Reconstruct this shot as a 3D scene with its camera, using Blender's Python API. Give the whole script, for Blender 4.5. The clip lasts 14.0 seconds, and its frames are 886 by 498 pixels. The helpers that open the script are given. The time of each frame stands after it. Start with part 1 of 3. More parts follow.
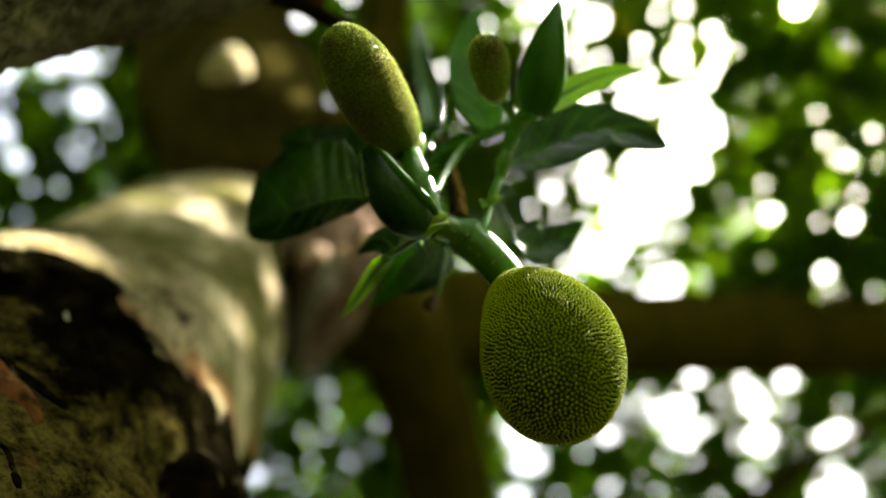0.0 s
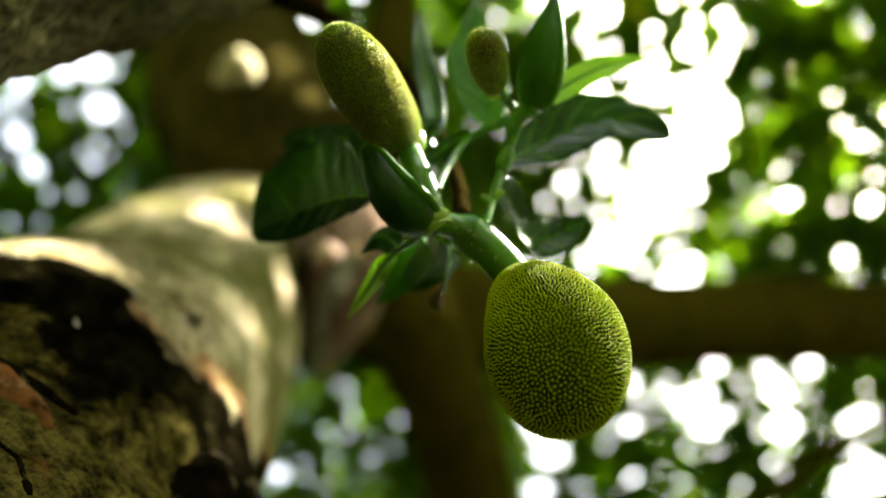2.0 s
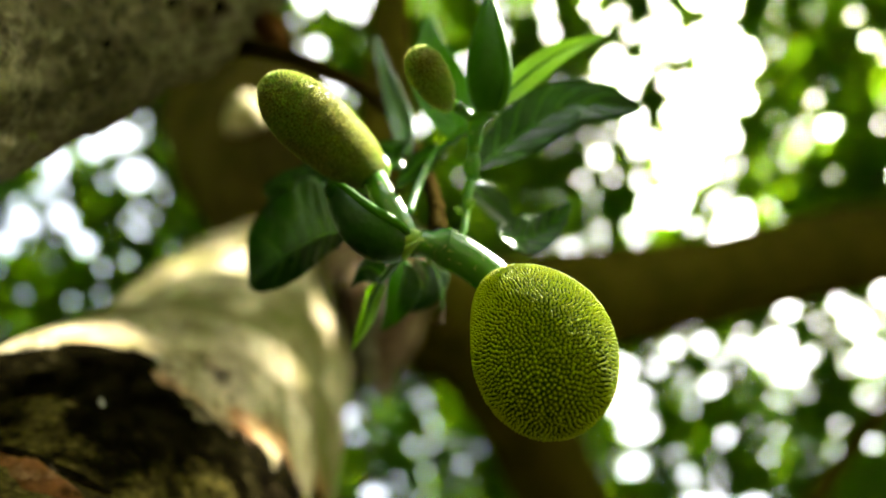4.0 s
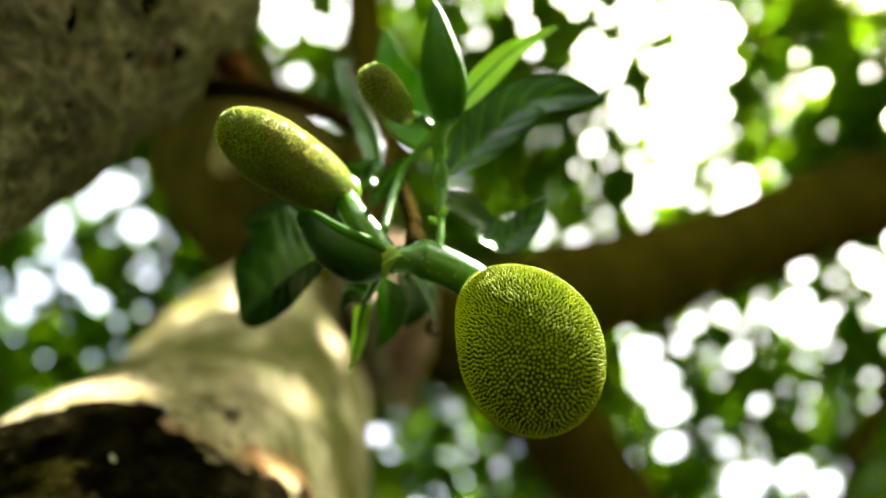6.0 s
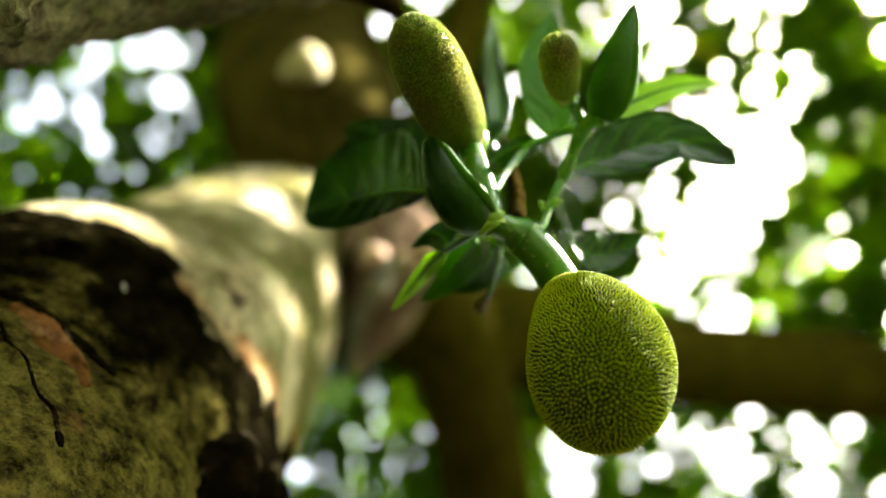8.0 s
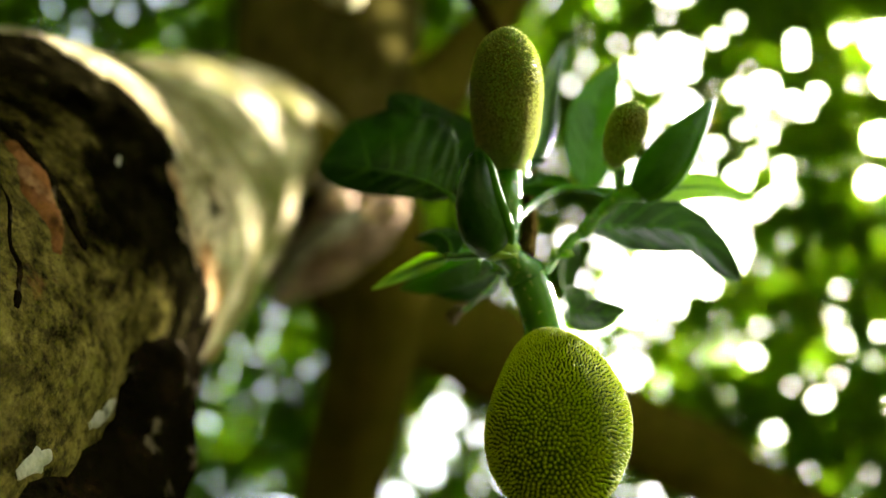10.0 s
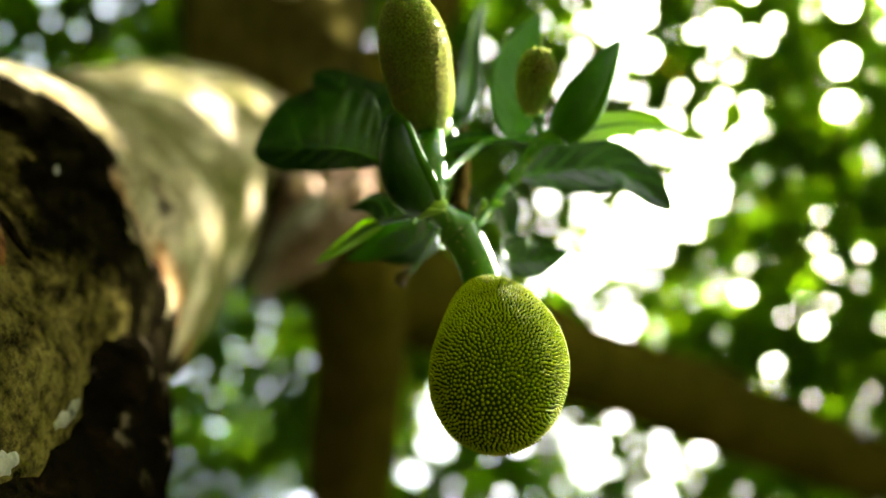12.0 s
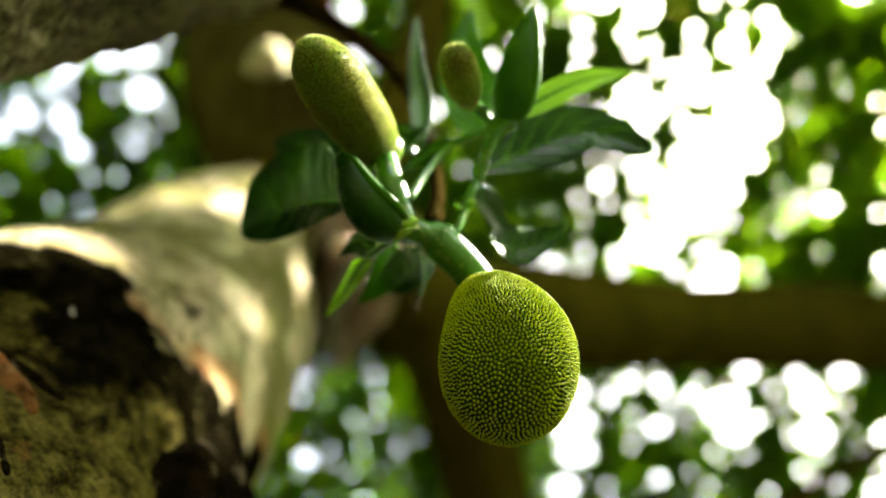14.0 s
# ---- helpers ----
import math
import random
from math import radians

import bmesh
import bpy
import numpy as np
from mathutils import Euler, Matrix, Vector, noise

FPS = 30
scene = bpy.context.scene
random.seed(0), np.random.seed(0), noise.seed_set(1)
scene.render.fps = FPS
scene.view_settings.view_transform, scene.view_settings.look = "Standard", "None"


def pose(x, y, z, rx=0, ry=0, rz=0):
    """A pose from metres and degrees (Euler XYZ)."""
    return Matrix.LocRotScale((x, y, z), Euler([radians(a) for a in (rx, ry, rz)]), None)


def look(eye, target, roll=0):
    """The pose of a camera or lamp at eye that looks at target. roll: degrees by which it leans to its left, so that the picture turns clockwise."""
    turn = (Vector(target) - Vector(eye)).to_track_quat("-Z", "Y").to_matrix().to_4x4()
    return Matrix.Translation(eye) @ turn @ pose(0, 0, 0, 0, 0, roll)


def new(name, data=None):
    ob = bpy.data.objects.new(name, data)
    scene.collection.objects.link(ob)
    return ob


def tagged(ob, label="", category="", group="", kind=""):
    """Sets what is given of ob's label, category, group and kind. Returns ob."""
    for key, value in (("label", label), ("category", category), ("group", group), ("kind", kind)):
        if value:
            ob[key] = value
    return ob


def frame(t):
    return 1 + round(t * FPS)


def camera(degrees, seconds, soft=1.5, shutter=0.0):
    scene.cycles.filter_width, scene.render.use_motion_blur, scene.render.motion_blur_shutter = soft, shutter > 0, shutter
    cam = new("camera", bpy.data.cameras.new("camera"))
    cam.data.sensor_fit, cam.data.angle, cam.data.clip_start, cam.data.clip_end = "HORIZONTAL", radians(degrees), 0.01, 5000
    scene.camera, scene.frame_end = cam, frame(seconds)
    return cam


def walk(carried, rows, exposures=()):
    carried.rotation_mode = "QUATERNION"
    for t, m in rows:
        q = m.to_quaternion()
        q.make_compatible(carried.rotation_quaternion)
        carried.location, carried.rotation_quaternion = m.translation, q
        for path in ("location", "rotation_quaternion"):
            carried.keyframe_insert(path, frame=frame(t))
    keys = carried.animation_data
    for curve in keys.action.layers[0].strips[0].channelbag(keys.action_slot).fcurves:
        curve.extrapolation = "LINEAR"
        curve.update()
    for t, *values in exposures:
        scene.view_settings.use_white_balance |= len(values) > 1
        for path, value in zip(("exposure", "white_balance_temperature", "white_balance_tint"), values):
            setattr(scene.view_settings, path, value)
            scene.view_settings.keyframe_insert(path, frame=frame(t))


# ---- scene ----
# ---- camera ----
cam = camera(55.2, 14.0)
cam.data.dof.use_dof = True
cam.data.dof.focus_distance = 0.332
cam.data.dof.aperture_fstop = 3.3
PATH = [
    (0, pose(0.00000, 0.00000, 1.49999, 152.000, 0.001, -0.000)),
    (0.5, pose(0.00119, 0.00205, 1.49906, 152.030, 0.106, 0.097)),
    (1, pose(0.00350, 0.00116, 1.49866, 151.953, 0.075, 0.276)),
    (1.5, pose(0.00416, 0.00113, 1.50036, 151.853, -0.115, 0.962)),
    (2, pose(0.00644, -0.00006, 1.50122, 151.665, -0.252, 1.969)),
    (2.5, pose(0.01235, -0.00159, 1.50221, 151.587, 0.006, 4.104)),
    (3, pose(0.02148, -0.00373, 1.50226, 151.629, 0.504, 6.719)),
    (3.5, pose(0.02979, -0.00502, 1.50232, 151.782, 1.050, 9.897)),
    (3.7, pose(0.03460, -0.00435, 1.50360, 151.741, 1.158, 11.334)),
    (5.8, pose(0.05715, -0.00142, 1.50170, 152.857, 5.439, 21.623)),
    (6, pose(0.05573, -0.00065, 1.50197, 152.766, 4.865, 20.782)),
    (6.5, pose(0.04036, -0.00095, 1.50127, 152.632, 2.375, 16.653)),
    (7, pose(0.02407, 0.00535, 1.49895, 152.435, -0.498, 11.119)),
    (7.5, pose(0.00927, 0.00755, 1.49862, 152.595, -3.412, 3.791)),
    (7.7, pose(0.00688, 0.00887, 1.50006, 152.860, -4.394, 1.474)),
    (9.8, pose(-0.02926, 0.00057, 1.50313, 154.235, -11.758, -23.016)),
    (10, pose(-0.03170, -0.00082, 1.50509, 153.910, -11.917, -23.969)),
    (10.5, pose(-0.02737, 0.00193, 1.50213, 153.138, -11.762, -24.818)),
    (11, pose(-0.02152, -0.00073, 1.50272, 152.574, -10.842, -23.864)),
    (11.5, pose(-0.01392, -0.00379, 1.49951, 151.741, -9.294, -21.047)),
    (12, pose(-0.00563, -0.00906, 1.49526, 151.320, -7.891, -17.775)),
    (12.5, pose(0.00256, -0.01737, 1.49717, 151.397, -6.688, -13.491)),
    (13, pose(0.01426, -0.02220, 1.49730, 151.364, -5.690, -8.506)),
    (13.5, pose(0.02894, -0.01655, 1.49589, 151.068, -4.547, -3.111)),
    (14, pose(0.03876, -0.01097, 1.49485, 151.148, -3.449, 1.479)),
]
walk(cam, PATH, [(0.0, 3.65, 7250, -1), (1.0, 3.8, 7250, -1), (2.5, 4.25, 7250, -1), (3.5, 4.4, 7250, -1), (6.0, 4.55, 7250, -1), (14.0, 4.45, 7250, -1)])

# ---- world and sun ----
SUN_WAY = Vector((0.55, -0.05, 0.83)).normalized()
world = bpy.data.worlds.new("sky")
scene.world = world
world.use_nodes = True
sky = world.node_tree.nodes.new("ShaderNodeTexSky")
sky.sky_type = "NISHITA"
sky.sun_disc = False
sky.sun_elevation = math.asin(SUN_WAY.z)
sky.sun_rotation = math.atan2(SUN_WAY.x, SUN_WAY.y)
sky.dust_density = 9.0
sky.air_density = 0.4
background = world.node_tree.nodes["Background"]
world.node_tree.links.new(sky.outputs[0], background.inputs[0])
background.inputs[1].default_value = 0.15
sun = new("sun", bpy.data.lights.new("sun", "SUN"))
sun.data.energy = 5.0
sun.data.angle = radians(0.6)
sun.data.color = (1.0, 0.96, 0.91)
sun.matrix_world = look(SUN_WAY * 10 + Vector((0, 0, 2)), (0, 0, 2))


# ---- materials ----
from mathutils import kdtree


class Nodes:
    """Short calls to wire up one node material."""

    def __init__(self, name):
        self.mat = bpy.data.materials.new(name)
        self.mat.use_nodes = True
        self.tree = self.mat.node_tree
        self.bsdf = self.tree.nodes["Principled BSDF"]
        self.out = self.tree.nodes["Material Output"]
        self.where = self.tree.nodes.new("ShaderNodeTexCoord").outputs["Object"]

    def node(self, kind, **sockets):
        n = self.tree.nodes.new(kind)
        for key, value in sockets.items():
            self.put(n.inputs[key.replace("_", " ")], value)
        return n

    def put(self, socket, value):
        if isinstance(value, bpy.types.NodeSocket):
            self.tree.links.new(value, socket)
        else:
            socket.default_value = value

    def noise(self, scale, detail=4.0, rough=0.55, at=None):
        return self.node("ShaderNodeTexNoise", Vector=at or self.where, Scale=scale, Detail=detail, Roughness=rough).outputs["Fac"]

    def voronoi(self, scale, at=None):
        return self.node("ShaderNodeTexVoronoi", Vector=at or self.where, Scale=scale).outputs["Distance"]

    def stretch(self, x, y, z):
        return self.node("ShaderNodeMapping", Vector=self.where, Scale=(x, y, z)).outputs[0]

    def ramp(self, fac, *stops):
        n = self.node("ShaderNodeValToRGB", Fac=fac)
        while len(n.color_ramp.elements) < len(stops):
            n.color_ramp.elements.new(0.5)
        for e, (place, colour) in zip(n.color_ramp.elements, stops):
            e.position = place
            e.color = (*colour, 1) if isinstance(colour, tuple) else (colour, colour, colour, 1)
        return n.outputs[0]

    def mix(self, fac, a, b):
        n = self.tree.nodes.new("ShaderNodeMix")
        n.data_type = "RGBA"
        self.put(n.inputs[0], fac)
        for socket, value in ((n.inputs[6], a), (n.inputs[7], b)):
            self.put(socket, (*value, 1) if isinstance(value, tuple) else value)
        return n.outputs[2]

    def maths(self, what, a, b=0.0):
        n = self.tree.nodes.new("ShaderNodeMath")
        n.operation = what
        self.put(n.inputs[0], a)
        self.put(n.inputs[1], b)
        return n.outputs[0]

    def set(self, **sockets):
        for key, value in sockets.items():
            self.put(self.bsdf.inputs[key.replace("_", " ")], (*value, 1) if isinstance(value, tuple) and len(value) == 3 and "Color" in key else value)
        return self

    def bump(self, height, strength=0.5, distance=0.002):
        b = self.node("ShaderNodeBump", Height=height, Strength=strength, Distance=distance)
        self.put(self.bsdf.inputs["Normal"], b.outputs[0])
        return self

    def translucent(self, colour, share):
        """Lets light through a thin blade."""
        t = self.node("ShaderNodeBsdfTranslucent")
        self.put(t.inputs[0], (*colour, 1) if isinstance(colour, tuple) else colour)
        m = self.node("ShaderNodeMixShader")
        self.put(m.inputs[0], share)
        self.tree.links.new(self.bsdf.outputs[0], m.inputs[1])
        self.tree.links.new(t.outputs[0], m.inputs[2])
        self.tree.links.new(m.outputs[0], self.out.inputs[0])
        return self


def bark_material(name, light, olive, rust, crust=None, spots=(0.55, 0.52, 0.44), pits=75.0, pit_size=0.28, relief=0.003):
    n = Nodes(name)
    big = n.noise(6.0, 6.0, 0.6)
    mid = n.noise(22.0, 8.0, 0.65)
    fine = n.noise(140.0, 6.0, 0.7)
    colour = n.mix(n.ramp(big, (0.38, 0.0), (0.62, 1.0)), light, olive)
    colour = n.mix(n.ramp(mid, (0.60, 0.0), (0.70, 0.75)), colour, rust)
    colour = n.mix(n.ramp(n.noise(40.0, 8.0, 0.7), (0.50, 0.0), (0.66, 0.8)), colour, tuple(0.25 * c for c in olive))
    colour = n.mix(n.ramp(n.noise(55.0, 3.0, 0.5), (0.64, 0.0), (0.70, 0.55)), colour, spots)
    colour = n.mix(n.ramp(fine, (0.35, 0.55), (0.6, 0.0)), colour, tuple(0.35 * c for c in light))
    colour = n.mix(n.ramp(n.voronoi(pits), (0.10, 0.85), (pit_size, 0.0)), colour, tuple(0.12 * c for c in light))
    if crust:
        colour = crust(n, colour)
    height = n.maths("ADD", n.maths("MULTIPLY", mid, 1.5), n.maths("ADD", fine, n.voronoi(90.0)))
    return n.set(Base_Color=colour, Roughness=0.95, Specular_IOR_Level=0.0).bump(height, 0.9, relief).mat


def old_crust(n, colour):
    """The old, black, cracked bark with moss on the lower trunk, under the smooth bark above it."""
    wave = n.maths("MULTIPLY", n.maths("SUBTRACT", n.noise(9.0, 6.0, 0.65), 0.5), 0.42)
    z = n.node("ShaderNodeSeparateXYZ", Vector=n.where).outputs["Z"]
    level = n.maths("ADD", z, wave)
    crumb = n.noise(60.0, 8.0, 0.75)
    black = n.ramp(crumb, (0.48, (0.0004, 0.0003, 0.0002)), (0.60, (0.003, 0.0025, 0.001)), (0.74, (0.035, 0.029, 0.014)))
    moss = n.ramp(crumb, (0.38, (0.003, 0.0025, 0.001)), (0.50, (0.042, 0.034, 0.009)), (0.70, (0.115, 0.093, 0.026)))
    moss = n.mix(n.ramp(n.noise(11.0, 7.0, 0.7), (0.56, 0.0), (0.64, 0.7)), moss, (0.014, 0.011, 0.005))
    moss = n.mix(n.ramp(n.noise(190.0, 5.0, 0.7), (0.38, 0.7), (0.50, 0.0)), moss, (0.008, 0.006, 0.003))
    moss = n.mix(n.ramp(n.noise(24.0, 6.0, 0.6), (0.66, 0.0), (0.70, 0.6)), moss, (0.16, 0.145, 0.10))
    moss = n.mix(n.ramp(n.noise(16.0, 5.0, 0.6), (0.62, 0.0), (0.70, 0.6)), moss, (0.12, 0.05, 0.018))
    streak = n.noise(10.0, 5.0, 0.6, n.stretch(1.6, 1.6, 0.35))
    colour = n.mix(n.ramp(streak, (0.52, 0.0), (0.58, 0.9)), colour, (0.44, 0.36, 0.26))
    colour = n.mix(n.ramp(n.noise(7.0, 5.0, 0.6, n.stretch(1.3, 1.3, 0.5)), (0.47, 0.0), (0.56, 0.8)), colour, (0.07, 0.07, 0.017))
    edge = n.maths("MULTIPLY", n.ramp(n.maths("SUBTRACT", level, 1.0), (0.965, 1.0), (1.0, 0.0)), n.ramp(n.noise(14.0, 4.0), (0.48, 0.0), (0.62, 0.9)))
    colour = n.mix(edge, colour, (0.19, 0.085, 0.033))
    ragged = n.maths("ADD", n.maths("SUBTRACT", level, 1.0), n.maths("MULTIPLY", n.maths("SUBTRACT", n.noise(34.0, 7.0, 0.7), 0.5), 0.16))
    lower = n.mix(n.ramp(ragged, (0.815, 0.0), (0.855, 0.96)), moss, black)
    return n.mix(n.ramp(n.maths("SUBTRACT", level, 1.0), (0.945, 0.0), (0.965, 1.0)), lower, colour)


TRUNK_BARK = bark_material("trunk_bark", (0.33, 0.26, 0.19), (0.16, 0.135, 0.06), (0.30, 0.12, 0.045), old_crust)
STEM_BARK = bark_material("stem_bark", (0.32, 0.27, 0.17), (0.055, 0.047, 0.022), (0.12, 0.085, 0.042), spots=(0.40, 0.35, 0.24), pits=110.0, pit_size=0.6, relief=0.012)
SCAR_BARK = bark_material("scar_bark", (0.15, 0.065, 0.023), (0.07, 0.028, 0.010), (0.035, 0.015, 0.007), spots=(0.20, 0.12, 0.06))
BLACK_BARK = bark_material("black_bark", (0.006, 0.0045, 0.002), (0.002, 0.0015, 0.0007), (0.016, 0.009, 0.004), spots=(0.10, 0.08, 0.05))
LICHEN = bark_material("lichen", (0.24, 0.23, 0.19), (0.14, 0.13, 0.10), (0.09, 0.075, 0.05))
SHADED_UPPER_BARK = bark_material("shaded_upper_bark", (0.07, 0.055, 0.016), (0.02, 0.016, 0.004), (0.055, 0.03, 0.010), spots=(0.14, 0.115, 0.06))
SHADED_LIMB_BARK = bark_material("shaded_limb_bark", (0.062, 0.048, 0.008), (0.036, 0.03, 0.004), (0.07, 0.04, 0.008), spots=(0.08, 0.07, 0.02))


def rind_material(name, tip, foot, glow=0.0, shine=0.14, deep=0.08):
    n = Nodes(name)
    pick = n.maths("FRACT", n.maths("ADD", n.node("ShaderNodeNewGeometry").outputs["Random Per Island"], n.node("ShaderNodeObjectInfo").outputs["Random"]))
    a = n.mix(n.noise(70.0, 4.0), tip, foot)
    a = n.mix(n.maths("MULTIPLY", pick, 0.45), a, tuple(0.7 * c for c in tip))
    a = n.mix(n.ramp(n.noise(28.0, 5.0), (0.55, 0.0), (0.75, 0.6)), a, (tip[0] * 1.15, tip[1] * 0.95, tip[2] * 1.3))
    n.set(Base_Color=a, Roughness=0.5, Specular_IOR_Level=shine, Subsurface_Weight=deep, Subsurface_Scale=0.0015, Subsurface_Radius=(1.0, 0.9, 0.25)).bump(n.noise(900.0, 3.0), 0.25, 0.0003)
    return (n.translucent((0.55, 0.48, 0.10), glow) if glow else n).mat


SPIKE_SKIN = rind_material("spike_skin", (0.21, 0.25, 0.006), (0.125, 0.178, 0.003), 0.03, 0.02, 0.06)
SHADED_SKIN = rind_material("shaded_skin", (0.018, 0.030, 0.001), (0.012, 0.02, 0.001), 0.0, 0.0)
n = Nodes("catkin_grain")
pick = n.node("ShaderNodeNewGeometry").outputs["Random Per Island"]
tint = n.mix(n.ramp(n.noise(60.0, 5.0, 0.65), (0.42, 0.0), (0.58, 1.0)), n.mix(pick, (0.028, 0.10, 0.001), (0.11, 0.23, 0.004)), n.mix(pick, (0.045, 0.038, 0.002), (0.13, 0.11, 0.005)))
CATKIN_GRAIN = n.set(Base_Color=tint, Roughness=0.7, Specular_IOR_Level=0.0, Subsurface_Weight=0.4, Subsurface_Scale=0.001, Subsurface_Radius=(1.0, 1.0, 0.5), Sheen_Weight=0.1, Sheen_Roughness=0.3).translucent((0.72, 0.75, 0.50), 0.2).mat
n = Nodes("catkin_hair")
CATKIN_HAIR = n.set(Base_Color=(0.17, 0.22, 0.016), Roughness=0.6).translucent((0.90, 0.90, 0.45), 0.5).mat
CATKIN_FLESH = rind_material("catkin_flesh", (0.10, 0.11, 0.010), (0.07, 0.075, 0.006))


def stalk_material(name, a, b):
    n = Nodes(name)
    colour = n.mix(n.ramp(n.noise(60.0, 4.0, 0.5, n.stretch(1, 1, 0.3)), (0.35, 0.0), (0.65, 1.0)), a, b)
    colour = n.mix(n.ramp(n.noise(300.0, 3.0), (0.62, 0.0), (0.72, 0.5)), colour, (0.30, 0.26, 0.10))
    return n.set(Base_Color=colour, Roughness=0.27, Specular_IOR_Level=0.35, Subsurface_Weight=0.05, Subsurface_Scale=0.003).bump(n.noise(350.0, 4.0), 0.2, 0.0006).mat


STALK = stalk_material("stalk_green", (0.018, 0.075, 0.003), (0.036, 0.115, 0.006))
COLLAR = stalk_material("collar_pale", (0.15, 0.25, 0.022), (0.09, 0.18, 0.012))
WOODY = bark_material("twig_bark", (0.018, 0.012, 0.003), (0.012, 0.009, 0.002), (0.022, 0.012, 0.004), spots=(0.04, 0.03, 0.012))
BURL_BARK = bark_material("burl_bark", (0.42, 0.29, 0.23), (0.10, 0.062, 0.045), (0.14, 0.06, 0.04), spots=(0.75, 0.66, 0.58), pits=40.0, pit_size=0.34)
LIT_FLAKE_BARK = bark_material("lit_flake_bark", (0.66, 0.50, 0.42), (0.50, 0.34, 0.27), (0.34, 0.16, 0.11), spots=(0.8, 0.72, 0.66), pits=30.0, pit_size=0.15)
LIT_KNOB_BARK = bark_material("lit_knob_bark", (0.62, 0.55, 0.38), (0.46, 0.39, 0.25), (0.42, 0.30, 0.18))


def leaf_material(name, dark, pale, share, gloss=0.3, spec=0.06):
    n = Nodes(name)
    colour = n.mix(n.ramp(n.noise(45.0, 5.0), (0.3, 0.0), (0.7, 1.0)), dark, pale)
    colour = n.mix(n.ramp(n.noise(160.0, 4.0), (0.6, 0.0), (0.75, 0.3)), colour, tuple(0.5 * c for c in dark))
    n.set(Base_Color=colour, Roughness=n.ramp(n.noise(80.0), (0.3, gloss), (0.7, gloss + 0.15)), Specular_IOR_Level=spec)
    n.bump(n.maths("ADD", n.noise(120.0, 4.0), n.voronoi(260.0)), 0.25, 0.0012)
    return n.translucent((pale[0] * 2.2, pale[1] * 2.0, pale[2] * 0.8), share).mat


LEAF_DARK = leaf_material("leaf_dark", (0.003, 0.015, 0.0006), (0.014, 0.052, 0.002), 0.08, 0.25, 0.11)
LEAF_SHADE = leaf_material("leaf_in_shade", (0.002, 0.008, 0.0006), (0.006, 0.022, 0.0016), 0.03)
LEAF_MID = leaf_material("leaf_mid", (0.018, 0.064, 0.003), (0.04, 0.115, 0.006), 0.22)
LEAF_BUD = leaf_material("leaf_bud", (0.010, 0.042, 0.0012), (0.021, 0.07, 0.0025), 0.12)
LEAF_PALE = leaf_material("leaf_pale", (0.15, 0.29, 0.03), (0.22, 0.38, 0.05), 0.25)
LEAF_GLOSS = leaf_material("leaf_gloss", (0.03, 0.06, 0.03), (0.05, 0.09, 0.045), 0.1, 0.12, 0.5)
VEIN = leaf_material("leaf_vein", (0.022, 0.080, 0.003), (0.045, 0.125, 0.005), 0.1)
DRY = leaf_material("dry_tip", (0.03, 0.02, 0.012), (0.07, 0.045, 0.02), 0.05, 0.6)


def crown_material(name, dark, pale, share):
    n = Nodes(name)
    pick = n.node("ShaderNodeNewGeometry").outputs["Random Per Island"]
    colour = n.mix(pick, dark, pale)
    through_colour = n.mix(pick, (0.07, 0.17, 0.005), (0.36, 0.64, 0.015))
    through_colour = n.mix(n.ramp(pick, (0.982, 0.0), (0.99, 1.0)), through_colour, (0.55, 0.38, 0.02))
    return n.set(Base_Color=colour, Roughness=0.5, Specular_IOR_Level=0.1).translucent(through_colour, share).mat


CROWN = crown_material("crown_leaf", (0.014, 0.038, 0.003), (0.035, 0.08, 0.006), 0.36)
n = Nodes("ground_litter")
LITTER = n.set(Base_Color=n.mix(n.ramp(n.noise(3.0, 8.0, 0.7), (0.35, 0.0), (0.65, 1.0)), (0.07, 0.05, 0.025), (0.035, 0.045, 0.012)), Roughness=0.95).bump(n.noise(20.0, 8.0, 0.7), 0.8, 0.05).mat


# ---- builders ----
def mesh(name, verts, faces, material, smooth=True):
    me = bpy.data.meshes.new(name)
    me.from_pydata([tuple(v) for v in verts], [], faces)
    me.materials.append(material)
    if smooth:
        me.polygons.foreach_set("use_smooth", [True] * len(me.polygons))
    me.update()
    return me


def big_mesh(name, verts, loops, size, material):
    """A mesh of many faces with the same number of corners, from arrays."""
    me = bpy.data.meshes.new(name)
    count = len(loops) // size
    me.vertices.add(len(verts))
    me.vertices.foreach_set("co", np.asarray(verts, np.float32).ravel())
    me.loops.add(len(loops))
    me.loops.foreach_set("vertex_index", np.asarray(loops, np.int32))
    me.polygons.add(count)
    me.polygons.foreach_set("loop_start", np.arange(0, count * size, size, dtype=np.int32))
    me.polygons.foreach_set("use_smooth", np.ones(count, bool))
    me.materials.append(material)
    me.update(calc_edges=True)
    me.validate()
    return me


def part(name, me, parent, label=""):
    ob = new(name, me)
    ob.parent = parent
    return tagged(ob, label)


def thing(name, place, label, category, group="", kind=""):
    """An Empty at the base of a thing; its parts are built round that point."""
    ob = new(name)
    ob.location = place
    ob.empty_display_size = 0.02
    return tagged(ob, label, category, group, kind)


def glide(points, steps):
    """A smooth line through the points (Catmull-Rom). Points may carry a radius as fourth number."""
    p = np.array(points, float)
    p = np.vstack([2 * p[0] - p[1], p, 2 * p[-1] - p[-2]])
    out = []
    for k in range(1, len(p) - 2):
        for s in np.arange(steps) / steps:
            a, b, c, d = p[k - 1 : k + 3]
            out.append(0.5 * (2 * b + (c - a) * s + (2 * a - 5 * b + 4 * c - d) * s**2 + (3 * b - a - 3 * c + d) * s**3))
    return np.array(out + [p[-2]])


